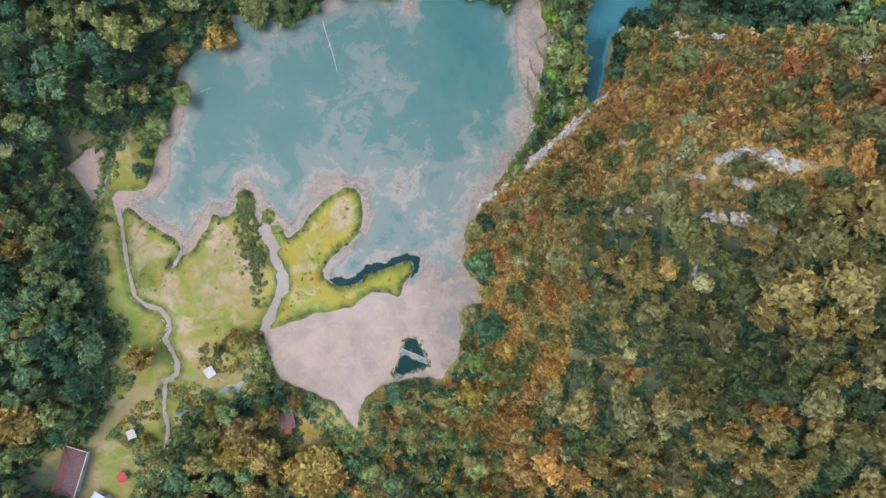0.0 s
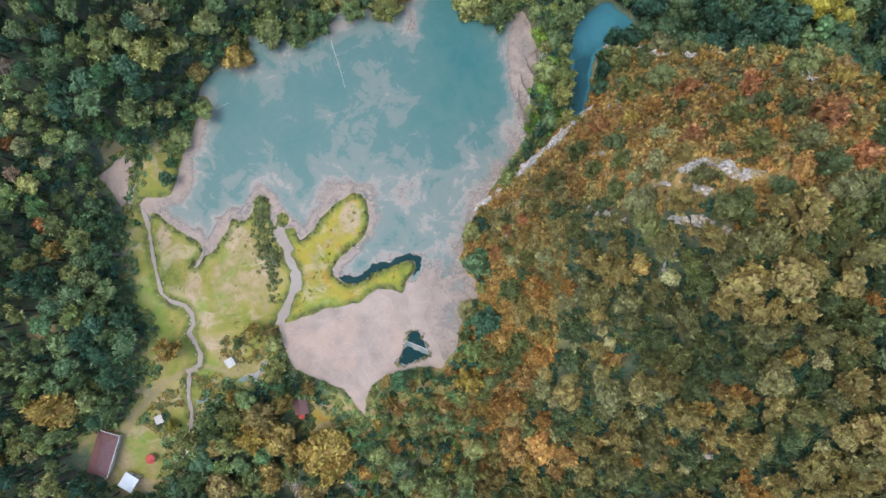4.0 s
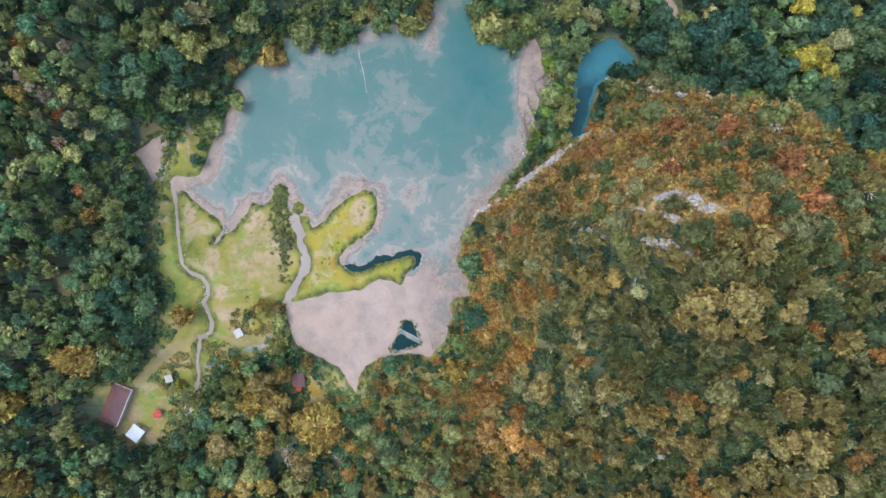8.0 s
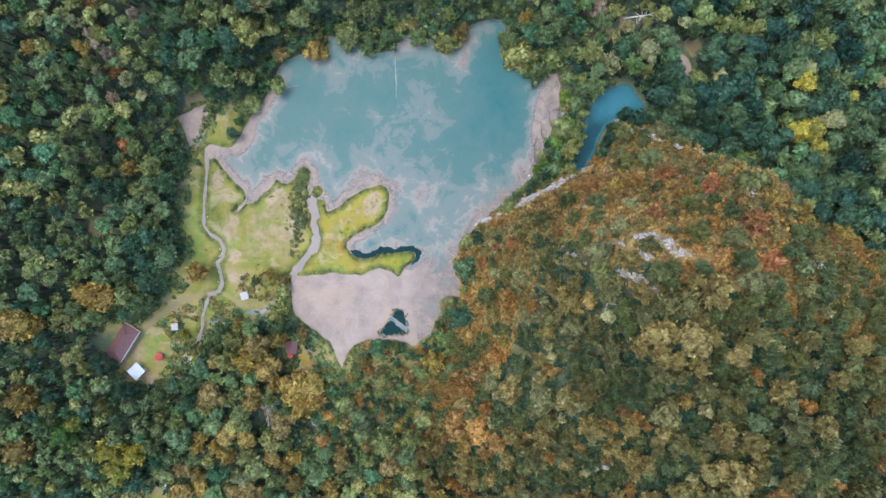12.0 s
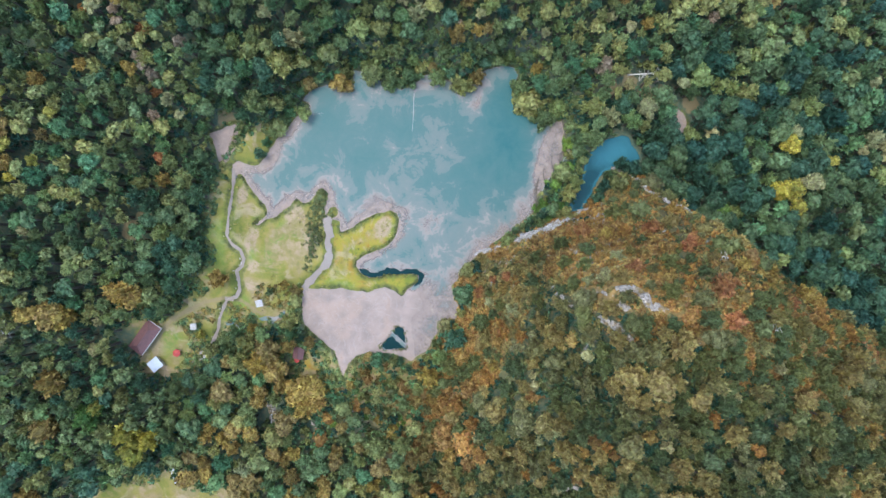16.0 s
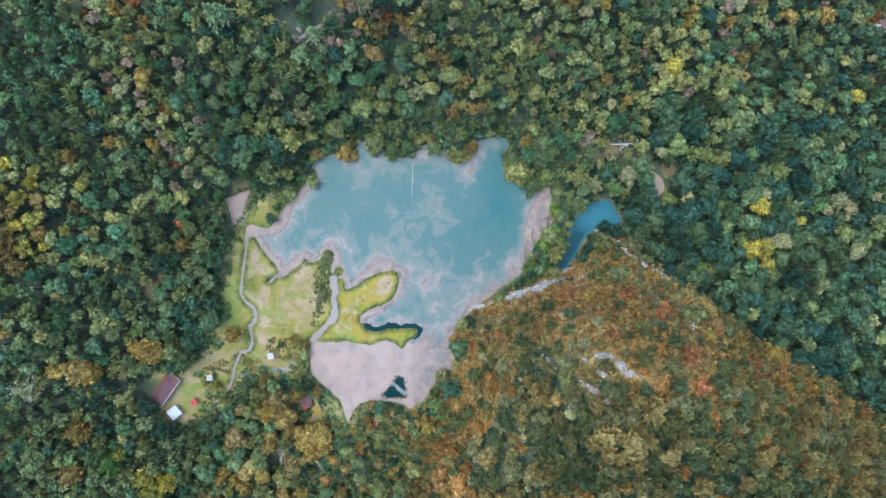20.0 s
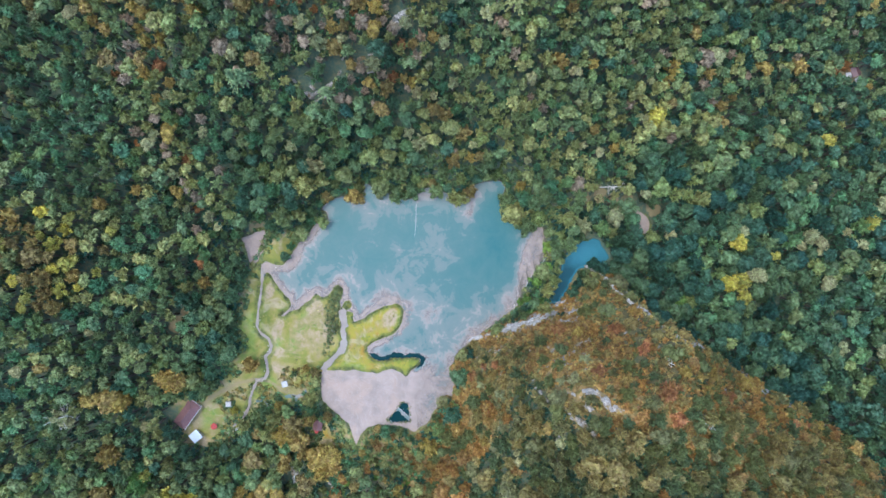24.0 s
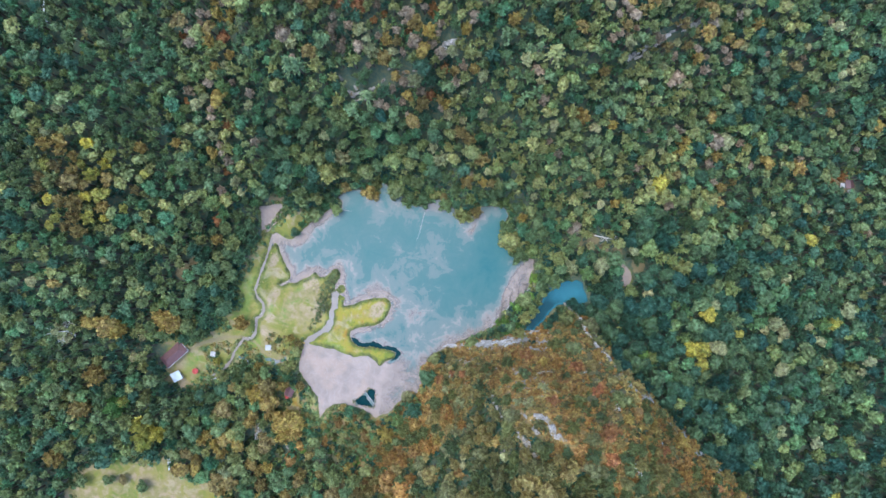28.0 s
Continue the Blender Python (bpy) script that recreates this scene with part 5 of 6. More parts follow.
def single_tree(name, variant):
    """The first tree of a sort: an Empty at the foot, with trunk and crown."""
    if (name, variant) not in SINGLE:
        k = KINDS[name]
        v, f = k["crowns"][variant % len(k["crowns"])]
        crown_me = mesh_from("crown", v, f, k["mat"])
        put_field(crown_me, "tint", np.zeros(len(crown_me.vertices)))
        trunk_me = mesh_from("trunk", *trunk_data[variant % 3], BARK, True)
        SINGLE[(name, variant)] = crown_me, trunk_me
    return SINGLE[(name, variant)]


def grow(i):
    name, x, y, r, h, tint, turn, variant = planted[i]
    crown_me, trunk_me = single_tree(name, variant % len(KINDS[name]["crowns"]))
    tree = new(name)
    tree.matrix_basis = pose(x, y, heights[i], 0, 0, math.degrees(turn))
    tagged(tree, KINDS[name]["label"], "tree", name.replace("_", " ") + "s round the lake")
    crown = new("crown", crown_me)
    crown.parent = tree
    crown.location, crown.scale = (0, 0, h - 0.7 * r), (r * (0.85 + 0.3 * tint), r * (1.12 - 0.3 * (7 * tint % 1)), r * (0.85 + 0.4 * (3 * tint % 1)))
    trunk = new("trunk", trunk_me)
    trunk.parent = tree
    trunk.scale = (h - 0.7 * r,) * 3
    return tree


for i in single:
    grow(i)


def merged(name, members, trunks):
    """Many trees in one mesh, for the wood that nobody could count."""
    k = KINDS[name]
    V, Q, T, tint, base = [], [], [], [], 0
    tone = fbm(np.array([planted[i][1] for i in members]), np.array([planted[i][2] for i in members]), 26, 3, 3)
    for i, wide in zip(members, tone):
        _, x, y, r, h, variety, turn, variant = planted[i]
        t = variety
        t = min(0.97, max(0.03, 0.5 + 1.5 * (wide - 0.5) + 0.75 * (t - 0.5)))
        c, s = math.cos(turn), math.sin(turn)
        rot = np.array([[c, s, 0], [-s, c, 0], [0, 0, 1]])
        if trunks:
            v, q = trunk_data[variant % 3][0][:24], trunk_data[variant % 3][1][:12]
            v = v @ rot * (h - 0.7 * r) + np.array([x, y, heights[i]])
            groups = [q]
        else:
            shapes = k["crowns"] if name in NEAR_KINDS else FAR_FULL if k["crowns"] is FULL else FAR_SHRUB if k["crowns"] is SHRUB else k["crowns"]
            v, groups = shapes[variant % len(shapes)]
            v = (v * np.array([0.85 + 0.3 * variety, 1.12 - 0.3 * (7 * variety % 1), 0.85 + 0.4 * (3 * variety % 1)])) @ rot * r + np.array([x, y, heights[i] + h - 0.7 * r])
        V.append(v)
        Q.append(groups[0] + base)
        if len(groups) > 1:
            T.append(groups[1] + base)
        tint.append(np.full(len(v), t))
        base += len(v)
    me = mesh_from(name, np.concatenate(V), [np.concatenate(Q)] + ([np.concatenate(T)] if T else []), BARK if trunks else k["mat"])
    put_field(me, "tint", np.concatenate(tint))
    return me


for name, members in bulk.items():
    wood = new(name.replace("_tree", "_woodland").replace("_bush", "_thicket"), merged(name, members, False))
    tagged(wood, "dense wood of many trees: " + KINDS[name]["label"], "woodland", kind="stuff")
    stems = new("stems", merged(name, members, True))
    stems.parent = wood
    tagged(stems, "many bark-covered trunks", kind="stuff")



FAR = [broad_crown(151 + q, 34, 3, 0.30, 0.8) for q in range(3)]
kind("distant_tree", DARK_GREEN, FAR, "dark green wooded slopes round the valley", (3.5, 6.0), (10, 16))
kind("distant_olive_tree", OLIVE, FAR, "olive wooded slopes round the valley", (3.5, 6.0), (10, 16))
start = len(planted)
outer = np.array([(rng.uniform(-460, 440), rng.uniform(-370, 470)) for _ in range(9000)])
away = outline_distance(WOODS, outer[:, 0], outer[:, 1])
for (x, y), d in zip(outer, away):
    r = rng.uniform(3.6, 6.0)
    if 1 < d < 190 and free(x, y, r, 0.62):
        plant("distant_tree" if rng.random() < 0.65 else "distant_olive_tree", x, y, r, rng.uniform(10, 15), rng)
heights = np.concatenate([heights, ground(np.array([p[1] for p in planted[start:]]), np.array([p[2] for p in planted[start:]]))])
for name in ("distant_tree", "distant_olive_tree"):
    members = [i for i in range(start, len(planted)) if planted[i][0] == name]
    tagged(new(name.replace("_tree", "_woodland"), merged(name, members, False)), KINDS[name]["label"], "woodland", kind="stuff")


# ---- scrub on the hill and along the banks ----
def tuft(seed, leaves):
    """A low bush, one unit in radius, sitting on the origin."""
    rs = np.random.RandomState(seed)
    d = rs.normal(size=(leaves, 3))
    d[:, 2] = np.abs(d[:, 2])
    d /= np.linalg.norm(d, axis=1)[:, None]
    p = d * rs.uniform(0.55, 1.0, (leaves, 1)) * np.array([1, 1, 0.8])
    v, q = leaf_clumps(p, d + rs.normal(scale=0.5, size=d.shape), 0.24, rs)
    return v, [q]


TUFTS = [tuft(71 + s, 38) for s in range(4)]


def scrub(name, spots, mat, label):
    V, Q, tint, base = [], [], [], 0
    xy = np.array(spots)
    z = ground(xy[:, 0], xy[:, 1])
    for (x, y, r), h in zip(spots, z):
        v, (q,) = TUFTS[rng.randrange(4)]
        a = rng.random() * 6.283
        c, s = math.cos(a), math.sin(a)
        v = v @ np.array([[c, s, 0], [-s, c, 0], [0, 0, 1]]) * r + np.array([x, y, h])
        V.append(v)
        Q.append(q + base)
        tint.append(np.full(len(v), rng.random()))
        base += len(v)
    me = mesh_from(name, np.concatenate(V), np.concatenate(Q), mat)
    put_field(me, "tint", np.concatenate(tint))
    return tagged(new(name, me), label, "scrub", kind="stuff")


spots = {"a": [], "b": [], "c": []}
cand = np.array([(rng.uniform(2, 125), rng.uniform(-70, 56)) for _ in range(4200)] + [(rng.uniform(6, 60), rng.uniform(-34, 48)) for _ in range(5200)])
ch = hill_height(cand[:, 0], cand[:, 1])
cl = np.minimum(lake_distance(cand[:, 0], cand[:, 1]), outline_distance(POND, cand[:, 0], cand[:, 1]))
tone = fbm(cand[:, 0], cand[:, 1], 18, 4, 3)
for (x, y), h, d, t in zip(cand, ch, cl, tone):
    if h < 3 or d < 0.8 or not (warm_side(x, y) or y > 4 - 0.12 * (x - 40)) or line_distance(RIM, x, y)[0] < 0.5 or min(line_distance(o, x, y)[0] for o in (OUTCROP_TOP, OUTCROP_MID, OUTCROP_LOW)) < 1.6:
        continue
    spots["a" if t > 0.47 + 0.1 * rng.uniform(-1, 1) else "b"].append((x, y, rng.uniform(0.8, 1.8)))
scrub("autumn_scrub", spots["a"], AUTUMN, "low orange and ochre autumn scrub covering the rocky hill")
scrub("olive_scrub", spots["b"], HILL_OLIVE, "low olive green scrub covering the rocky hill")
cand = np.array([(rng.uniform(-110, 60), rng.uniform(-75, 84)) for _ in range(11000)])
dl = np.minimum(lake_distance(cand[:, 0], cand[:, 1]), outline_distance(BAY, cand[:, 0], cand[:, 1]))
df = field_distance(cand[:, 0], cand[:, 1])
dp = np.minimum(outline_distance(POND, cand[:, 0], cand[:, 1]), outline_distance(SANDPATCH, cand[:, 0], cand[:, 1]))
dc = np.hypot(cand[:, 0] + 91, cand[:, 1] + 56) - 8
hc = hill_height(cand[:, 0], cand[:, 1])
banks = [(x, y, rng.uniform(0.5, 1.3)) for (x, y), a, b, c, e, g in zip(cand, dl, df, dp, dc, hc) if g < 2 and 0.4 < a and (a < 16 or b < 9) and b > 0.1 and c > 0.3 and e > 0 and rng.random() < 0.85]
scrub("bank_scrub", banks[: len(banks) // 2], GREEN, "low green and yellow bushes along the lake bank")
scrub("bank_thicket", banks[len(banks) // 2 :], OLIVE, "low olive and ochre bushes along the lake bank")


cand = np.array([(rng.uniform(-110, -20), rng.uniform(-75, 40)) for _ in range(5200)] + [(rng.uniform(-112, -30), rng.uniform(-140, -95)) for _ in range(1500)])
df, dl = field_distance(cand[:, 0], cand[:, 1]), lake_distance(cand[:, 0], cand[:, 1])
ds = np.minimum(line_distance(STREAM, cand[:, 0], cand[:, 1]), line_distance(PATHWAY, cand[:, 0], cand[:, 1]))
edge = [(x, y, rng.uniform(0.6, 1.6)) for (x, y), a, b, c in zip(cand, df, dl, ds) if -1.6 - 2.0 * rng.random() < a < 3.5 and b > 3 and c > 2 and math.hypot(x + 90, y + 58) > 11]
scrub("edge_brush", edge[::3], DARK_GREEN, "dark green bushes along the meadow's edge")
scrub("edge_bushes", edge[1::3], GREEN, "fresh green bushes along the meadow's edge")
scrub("edge_thicket", edge[2::3], OLIVE, "olive bushes along the meadow's edge")
yard = []
for poly, n in (([(-73.6, -33.6), (-55.5, -33.4), (-58.7, -38.4), (-73.5, -43.5), (-80.1, -43.6)], 150), ([(-86.7, -42), (-78.5, -41.9), (-71.8, -51.7), (-72.5, -64.9), (-78.2, -66.6), (-76.7, -53.4)], 170), ([(-97, -46), (-88, -43), (-84, -48), (-92, -52)], 90), ([(-60, -24), (-45, -19), (-45, -29), (-52, -32), (-62, -30)], 120)):
    cand = np.array([(rng.uniform(-98, -44), rng.uniform(-68, -18)) for _ in range(9000)])
    inside = cand[outline_distance(poly, cand[:, 0], cand[:, 1]) < 0][:n]
    away = np.minimum(line_distance(STREAM, inside[:, 0], inside[:, 1]), line_distance(PATHWAY, inside[:, 0], inside[:, 1]))
    yard += [(x, y, rng.uniform(0.3, 1.0)) for (x, y), d in zip(inside, away) if d > 1.5]
scrub("yard_scrub", yard[::2], OLIVE, "low olive scrub along the stream below the meadow")
scrub("yard_brush", yard[1::2], BROWN, "low brown brush along the stream below the meadow")
reeds = []
fringe = [(ax + (bx - ax) * u + rng.gauss(0, 0.35), ay + (by - ay) * u + rng.gauss(0, 0.35), rng.uniform(0.2, 0.5)) for (ax, ay), (bx, by) in zip(POOL, POOL[1:] + POOL[:1]) for u in [rng.random() for _ in range(16)]]
scrub("spring_sedge", fringe, HILL_GREEN, "dark green sedge tufts fringing the spring hole")
for line in (SHORE_SOUTH[2:], SHORE_WEST[1:26], SHORE_TONGUE[22:38], SHORE_TONGUE[10:23], ISLET + ISLET[:1]):
    for (ax, ay), (bx, by) in zip(line[:-1], line[1:]):
        for k in range(int(math.hypot(bx - ax, by - ay) * 4.0)):
            u = rng.random()
            x, y = ax + (bx - ax) * u + rng.gauss(0, 0.7), ay + (by - ay) * u + rng.gauss(0, 0.7)
            reeds.append((x, y, rng.uniform(0.2, 0.55)))
for cx, cy, sx, sy, n in ((-50.2, 11, 1.3, 2.6, 150), (-48.5, 2.5, 1.7, 3.6, 150), (-47.0, -2.5, 1.2, 1.6, 60), (-46, -8, 0.8, 3, 60), (-40.5, -8, 0.6, 4, 60)):
    reeds += [(rng.gauss(cx, sx), rng.gauss(cy, sy), rng.uniform(0.25, 0.9)) for _ in range(n)]
keep = lake_distance(np.array([p[0] for p in reeds]), np.array([p[1] for p in reeds]))
reeds = [p for p, d in zip(reeds, keep) if 0.1 < d < 1.5 or (d > 0 and abs(p[0] + 48) < 4.5)]
scrub("bank_reeds", reeds, HILL_GREEN, "dark green and brown reeds fringing the grass banks")

cand = np.array([(rng.uniform(-86, -8), rng.uniform(-50, 16)) for _ in range(2600)])
df, dl = field_distance(cand[:, 0], cand[:, 1]), lake_distance(cand[:, 0], cand[:, 1])
ds = np.minimum(line_distance(STREAM, cand[:, 0], cand[:, 1]), line_distance(CHANNEL, cand[:, 0], cand[:, 1]))
clump = fbm(cand[:, 0], cand[:, 1], 6, 1, 2)
tussocks = [(x, y, rng.uniform(0.12, 0.4)) for (x, y), a, b, c, k in zip(cand, df, dl, ds, clump) if a < -0.5 and b > 0.6 and c > 0.9 and k > 0.6]
scrub("meadow_tussocks", tussocks, HILL_OLIVE, "small yellow-brown grass tussocks scattered over the meadow")

# ---- rocks ----
def rock_mesh(seed, long=1.0):
    """A weathered limestone block about one unit in radius: bedded, cracked and pitted."""
    rs = np.random.RandomState(seed)
    v = ICO3[0].copy()
    off = Vector(rs.uniform(0, 100, 3))
    for i, p in enumerate(v):
        q = Vector(p) * 1.3 + off
        crack = abs(noise.noise(q * 2.1)) * 0.55
        v[i] = p * (0.72 + 0.5 * noise.noise(q) + crack + 0.16 * noise.noise(q * 5.5))
    v[:, 2] = np.round(v[:, 2] * 5) / 5 * 0.6 + v[:, 2] * 0.4
    v[:, 0] *= long
    return v


ROCKS = [mesh_from("rock", rock_mesh(s, 1.0 + 0.3 * (s % 3)), ICO3[1], ROCK) for s in range(7)]


def rock(x, y, r, label, group, sink=0.35, tall=0.7, turn=None):
    ob = new("rock", ROCKS[rng.randrange(7)])
    z = float(ground(x, y)[0])
    ob.matrix_basis = pose(x, y, z + r * (tall - sink) * 0.5, rng.uniform(-15, 15), rng.uniform(-15, 15), rng.uniform(0, 360) if turn is None else turn)
    ob.scale = (r, r * rng.uniform(0.55, 0.9), r * tall)
    return tagged(ob, label, "rock", group)


def rock_line(line, pitch, size, label, group, wander=0.8):
    for (ax, ay), (bx, by) in zip(line[:-1], line[1:]):
        n = max(1, int(math.hypot(bx - ax, by - ay) / pitch))
        turn = math.degrees(math.atan2(by - ay, bx - ax))
        for i in range(n):
            u = (i + rng.random()) / n
            rock(ax + (bx - ax) * u + rng.uniform(-wander, wander), ay + (by - ay) * u + rng.uniform(-wander, wander), rng.uniform(*size), label, group, 0.3, 0.7, turn + rng.uniform(-20, 20))


def ledge_mesh(seed, mat):
    """A tilted, bedded limestone ledge about two units long: stepped top, cracked front, skirts below."""
    rs = np.random.RandomState(seed)
    nx, ny = 22, 10
    gx, gy = np.meshgrid(np.linspace(-1, 1, nx), np.linspace(-0.42, 0.42, ny))
    gx, gy = gx + rs.uniform(-0.03, 0.03, gx.shape), gy + rs.uniform(-0.03, 0.03, gx.shape)
    edge = np.minimum((1 - np.abs(gx)) * 2.2, (0.42 - np.abs(gy)) * 3.6) + 0.9 * (fbm(gx + seed * 7, gy, 0.5, seed, 3) - 0.5)
    bed = fbm(gx * 0.6 + seed * 11, gy * 1.8, 0.45, seed + 2, 3)
    z = 0.55 * np.clip(edge, -0.2, 0.55) + 0.16 * np.round(bed * 7) / 3.5
    z -= 0.35 * (np.abs(fbm(gx + seed * 3, gy, 0.32, seed + 4, 2) - 0.5) < 0.035)
    z = np.where(edge < -0.05, -0.7, z - 0.2 + 0.35 * gy)
    i = np.arange(nx * ny).reshape(ny, nx)
    q = np.stack([i[:-1, :-1], i[:-1, 1:], i[1:, 1:], i[1:, :-1]], -1).reshape(-1, 4)
    return mesh_from("ledge", np.column_stack([gx.ravel(), gy.ravel(), z.ravel()]), q, mat)


LEDGES = [ledge_mesh(s, ROCK) for s in range(8)]
RIM_LEDGES = [ledge_mesh(s, RIM_ROCK) for s in range(8)]


def ledge_line(line, pitch, size, label, group, wander=0.6, sink=0.1, pale=False):
    """Ledges end to end along a line, each turned with it."""
    for (ax, ay), (bx, by) in zip(line[:-1], line[1:]):
        n = max(1, round(math.hypot(bx - ax, by - ay) / pitch))
        turn = math.degrees(math.atan2(by - ay, bx - ax))
        for i in range(n):
            u, r = (i + rng.random()) / n, rng.uniform(*size)
            x, y = ax + (bx - ax) * u + rng.uniform(-wander, wander) * 0.5, ay + (by - ay) * u + rng.uniform(-wander, wander)
            ob = new("ledge", (RIM_LEDGES if pale else LEDGES)[rng.randrange(8)])
            ob.matrix_basis = pose(x, y, float(ground(x, y)[0]) + (0.2 - sink) * r, rng.uniform(-10, 10), rng.uniform(-8, 8), turn + rng.choice((0, 180)) + rng.uniform(-18, 18))
            ob.scale = (r, r * rng.uniform(0.7, 1.1), r * rng.uniform(0.6, 1.0))
            tagged(ob, label, "rock", group)


ledge_line([(x - 0.35, y + 0.4) for x, y in RIM], 0.75, (1.1, 2.0), "pale weathered limestone ledge along the cliff's rim", "ledges along the cliff rim", 0.4, pale=True)
rock_line(RIM, 2.0, (0.4, 0.9), "pale weathered limestone block on the cliff's rim", "rocks along the cliff rim", 0.7)
ledge_line(OUTCROP_TOP, 1.3, (1.6, 2.9), "pale cracked limestone ledge on the hilltop", "hilltop outcrop", 0.7)
ledge_line(OUTCROP_MID, 1.9, (1.3, 2.5), "grey weathered limestone ledge half hidden in scrub", "slope outcrop", 1.0)
ledge_line(OUTCROP_LOW, 2.0, (1.2, 2.4), "grey weathered limestone ledge half hidden in scrub", "slope outcrop", 0.9)
rock_line(OUTCROP_TOP, 1.0, (0.3, 0.7), "small pale limestone block broken from a ledge", "hilltop blocks", 1.6)
ledge_line(CREST, 1.3, (1.0, 1.8), "pale limestone ledge on the crest above the pond", "ledges along the crest", 0.3, pale=True)
rock_line(CREST, 1.0, (0.5, 1.1), "pale limestone crest above the pond", "rocks along the crest", 0.4)
rock_line([(16, 5.5), (18, 2)], 1.0, (0.5, 1.1), "pale limestone block on the steep slope", "slope rocks", 0.6)
rock_line([(57, 42), (60, 43)], 1.2, (0.8, 1.6), "pale limestone block at the saddle", "saddle rocks", 0.8)
rock_line([(58, -50), (62, -48)], 1.3, (0.8, 1.6), "pale bare limestone slab in the wood", "southern rocks", 0.8)
ledge_line([(-88, 88), (-79, 84), (-70, 97), (-60, 105)], 1.5, (1.0, 2.3), "grey limestone ledge on the wooded slope", "northern rocks", 4.5)
ledge_line([(-58, 115), (-54, 120)], 0.9, (1.4, 2.8), "bright limestone ledge on the wooded slope", "northern outcrop", 1.0, pale=True)
ledge_line([(8, 151), (15, 167), (20, 174), (27, 182)], 2.0, (1.2, 2.6), "bright limestone ledge high on the slope", "upper outcrop", 2.0, pale=True)
rock_line([(28.6, 57.5), (32, 56.6), (36, 55)], 0.7, (0.4, 1.0), "pale boulder on the bank of the pond", "bank boulders", 1.0)
rock_line([(22.5, 36), (23.5, 31), (21, 26)], 1.0, (0.3, 0.6), "pale boulder at the lake's edge", "shore boulders", 0.6)
ledge_line([(-48, -65.5), (-43, -67.5), (-41.5, -73)], 1.6, (0.8, 1.7), "tan limestone ledge beside the cascade", "cascade ledges", 1.8)
ledge_line([(-30, -69), (-25, -71)], 2.0, (0.8, 1.5), "tan limestone ledge in the southern wood", "southern ledges", 1.6)
rock_line([(-47, -66.5), (-44, -68), (-42.4, -74)], 1.0, (0.5, 1.1), "tan limestone boulder beside the cascade", "cascade boulders", 1.2)
rock_line([(-63.7, -41.8), (-62, -42.6)], 0.5, (0.3, 0.8), "white boulder beside the small pool", "pool boulders", 0.6)
rock_line([(-72, -54.5), (-74.2, -57.5), (-75.2, -59.5)], 0.6, (0.3, 0.9), "white boulder in the stream", "stream rapids boulders", 1.0)
rock_line(STREAM[3:], 1.3, (0.15, 0.4), "small pale stone on the stream's bank", "stones along the stream", 1.1)
rock_line(POOL + POOL[:1], 1.4, (0.15, 0.35), "small pale stone beside the spring hole", "spring stones", 0.5)
rock_line([(-22, -59), (-14, -61), (-6, -67)], 1.6, (0.4, 0.9), "pale boulder in the dry stream bed", "stream boulders", 1.0)


# ---- timber ----
def tube(bm, pts, radii, sides=7):
    """A round limb through points, with its own radius at each."""
    rings = []
    for i, p in enumerate(pts):
        p = Vector(p)
        t = (Vector(pts[min(i + 1, len(pts) - 1)]) - Vector(pts[max(i - 1, 0)])).normalized()
        u = t.cross(Vector((0.2, 0.3, 0.9))).normalized()
        w = t.cross(u)
        rings.append([bm.verts.new(p + (u * math.cos(k * 6.2832 / sides) + w * math.sin(k * 6.2832 / sides)) * radii[i]) for k in range(sides)])
    for a, b in zip(rings[:-1], rings[1:]):
        for k in range(sides):
            bm.faces.new((a[k], a[(k + 1) % sides], b[(k + 1) % sides], b[k]))
    bm.faces.new(rings[0][::-1])
    bm.faces.new(rings[-1])


def log(a, b, r, mat, label, group="", stubs=3):
    """A fallen trunk with broken branch stubs, lying between two points."""
    bm = bmesh.new()
    a, b = Vector(a), Vector(b)
    side = (b - a).cross(Vector((0, 0, 1))).normalized()
    pts = [a.lerp(b, k / 6) + side * 0.12 * r * 6 * math.sin(k * 1.3) for k in range(7)]
    tube(bm, pts, [r * (1 - 0.09 * k) for k in range(7)])
    for k in range(stubs):
        p = a.lerp(b, 0.3 + 0.55 * k / max(1, stubs))
        tube(bm, [p, p + side * (1 if k % 2 else -1) * rng.uniform(0.5, 1.1) + (b - a).normalized() * 0.5], [r * 0.4, r * 0.15], 5)
    return tagged(part("fallen_log", bm, mat), label, "log", group)


SODDEN = plain("sodden_grey_wood", (0.20, 0.20, 0.19), (0.30, 0.28, 0.26), 2.0, 0.7)
log((-30.3, 58.5, 0.12), (-26.5, 45.4, -0.02), 0.13, SODDEN, "long grey tree trunk floating in the lake")
log((23.4, 36.0, 0.3), (21.8, 44.2, 0.15), 0.42, BARK, "dark waterlogged trunk at the lake's edge", "logs at the lake's edge")
log((25.2, 42.2, 0.3), (22.4, 48.6, 0.15), 0.36, BARK, "dark waterlogged trunk at the lake's edge", "logs at the lake's edge")
log((23.0, 67.6, 0.45), (26.2, 62.6, 0.4), 0.25, BARK, "weathered grey trunk lying along the bank", "logs along the bank")
log((26.0, 63.0, 0.4), (27.2, 54.6, 0.4), 0.25, BARK, "weathered grey trunk lying along the bank", "logs along the bank")
log((27.2, 55.6, 0.5), (24.6, 53.6, 0.25), 0.2, BARK, "short weathered log at the bank", "logs along the bank")
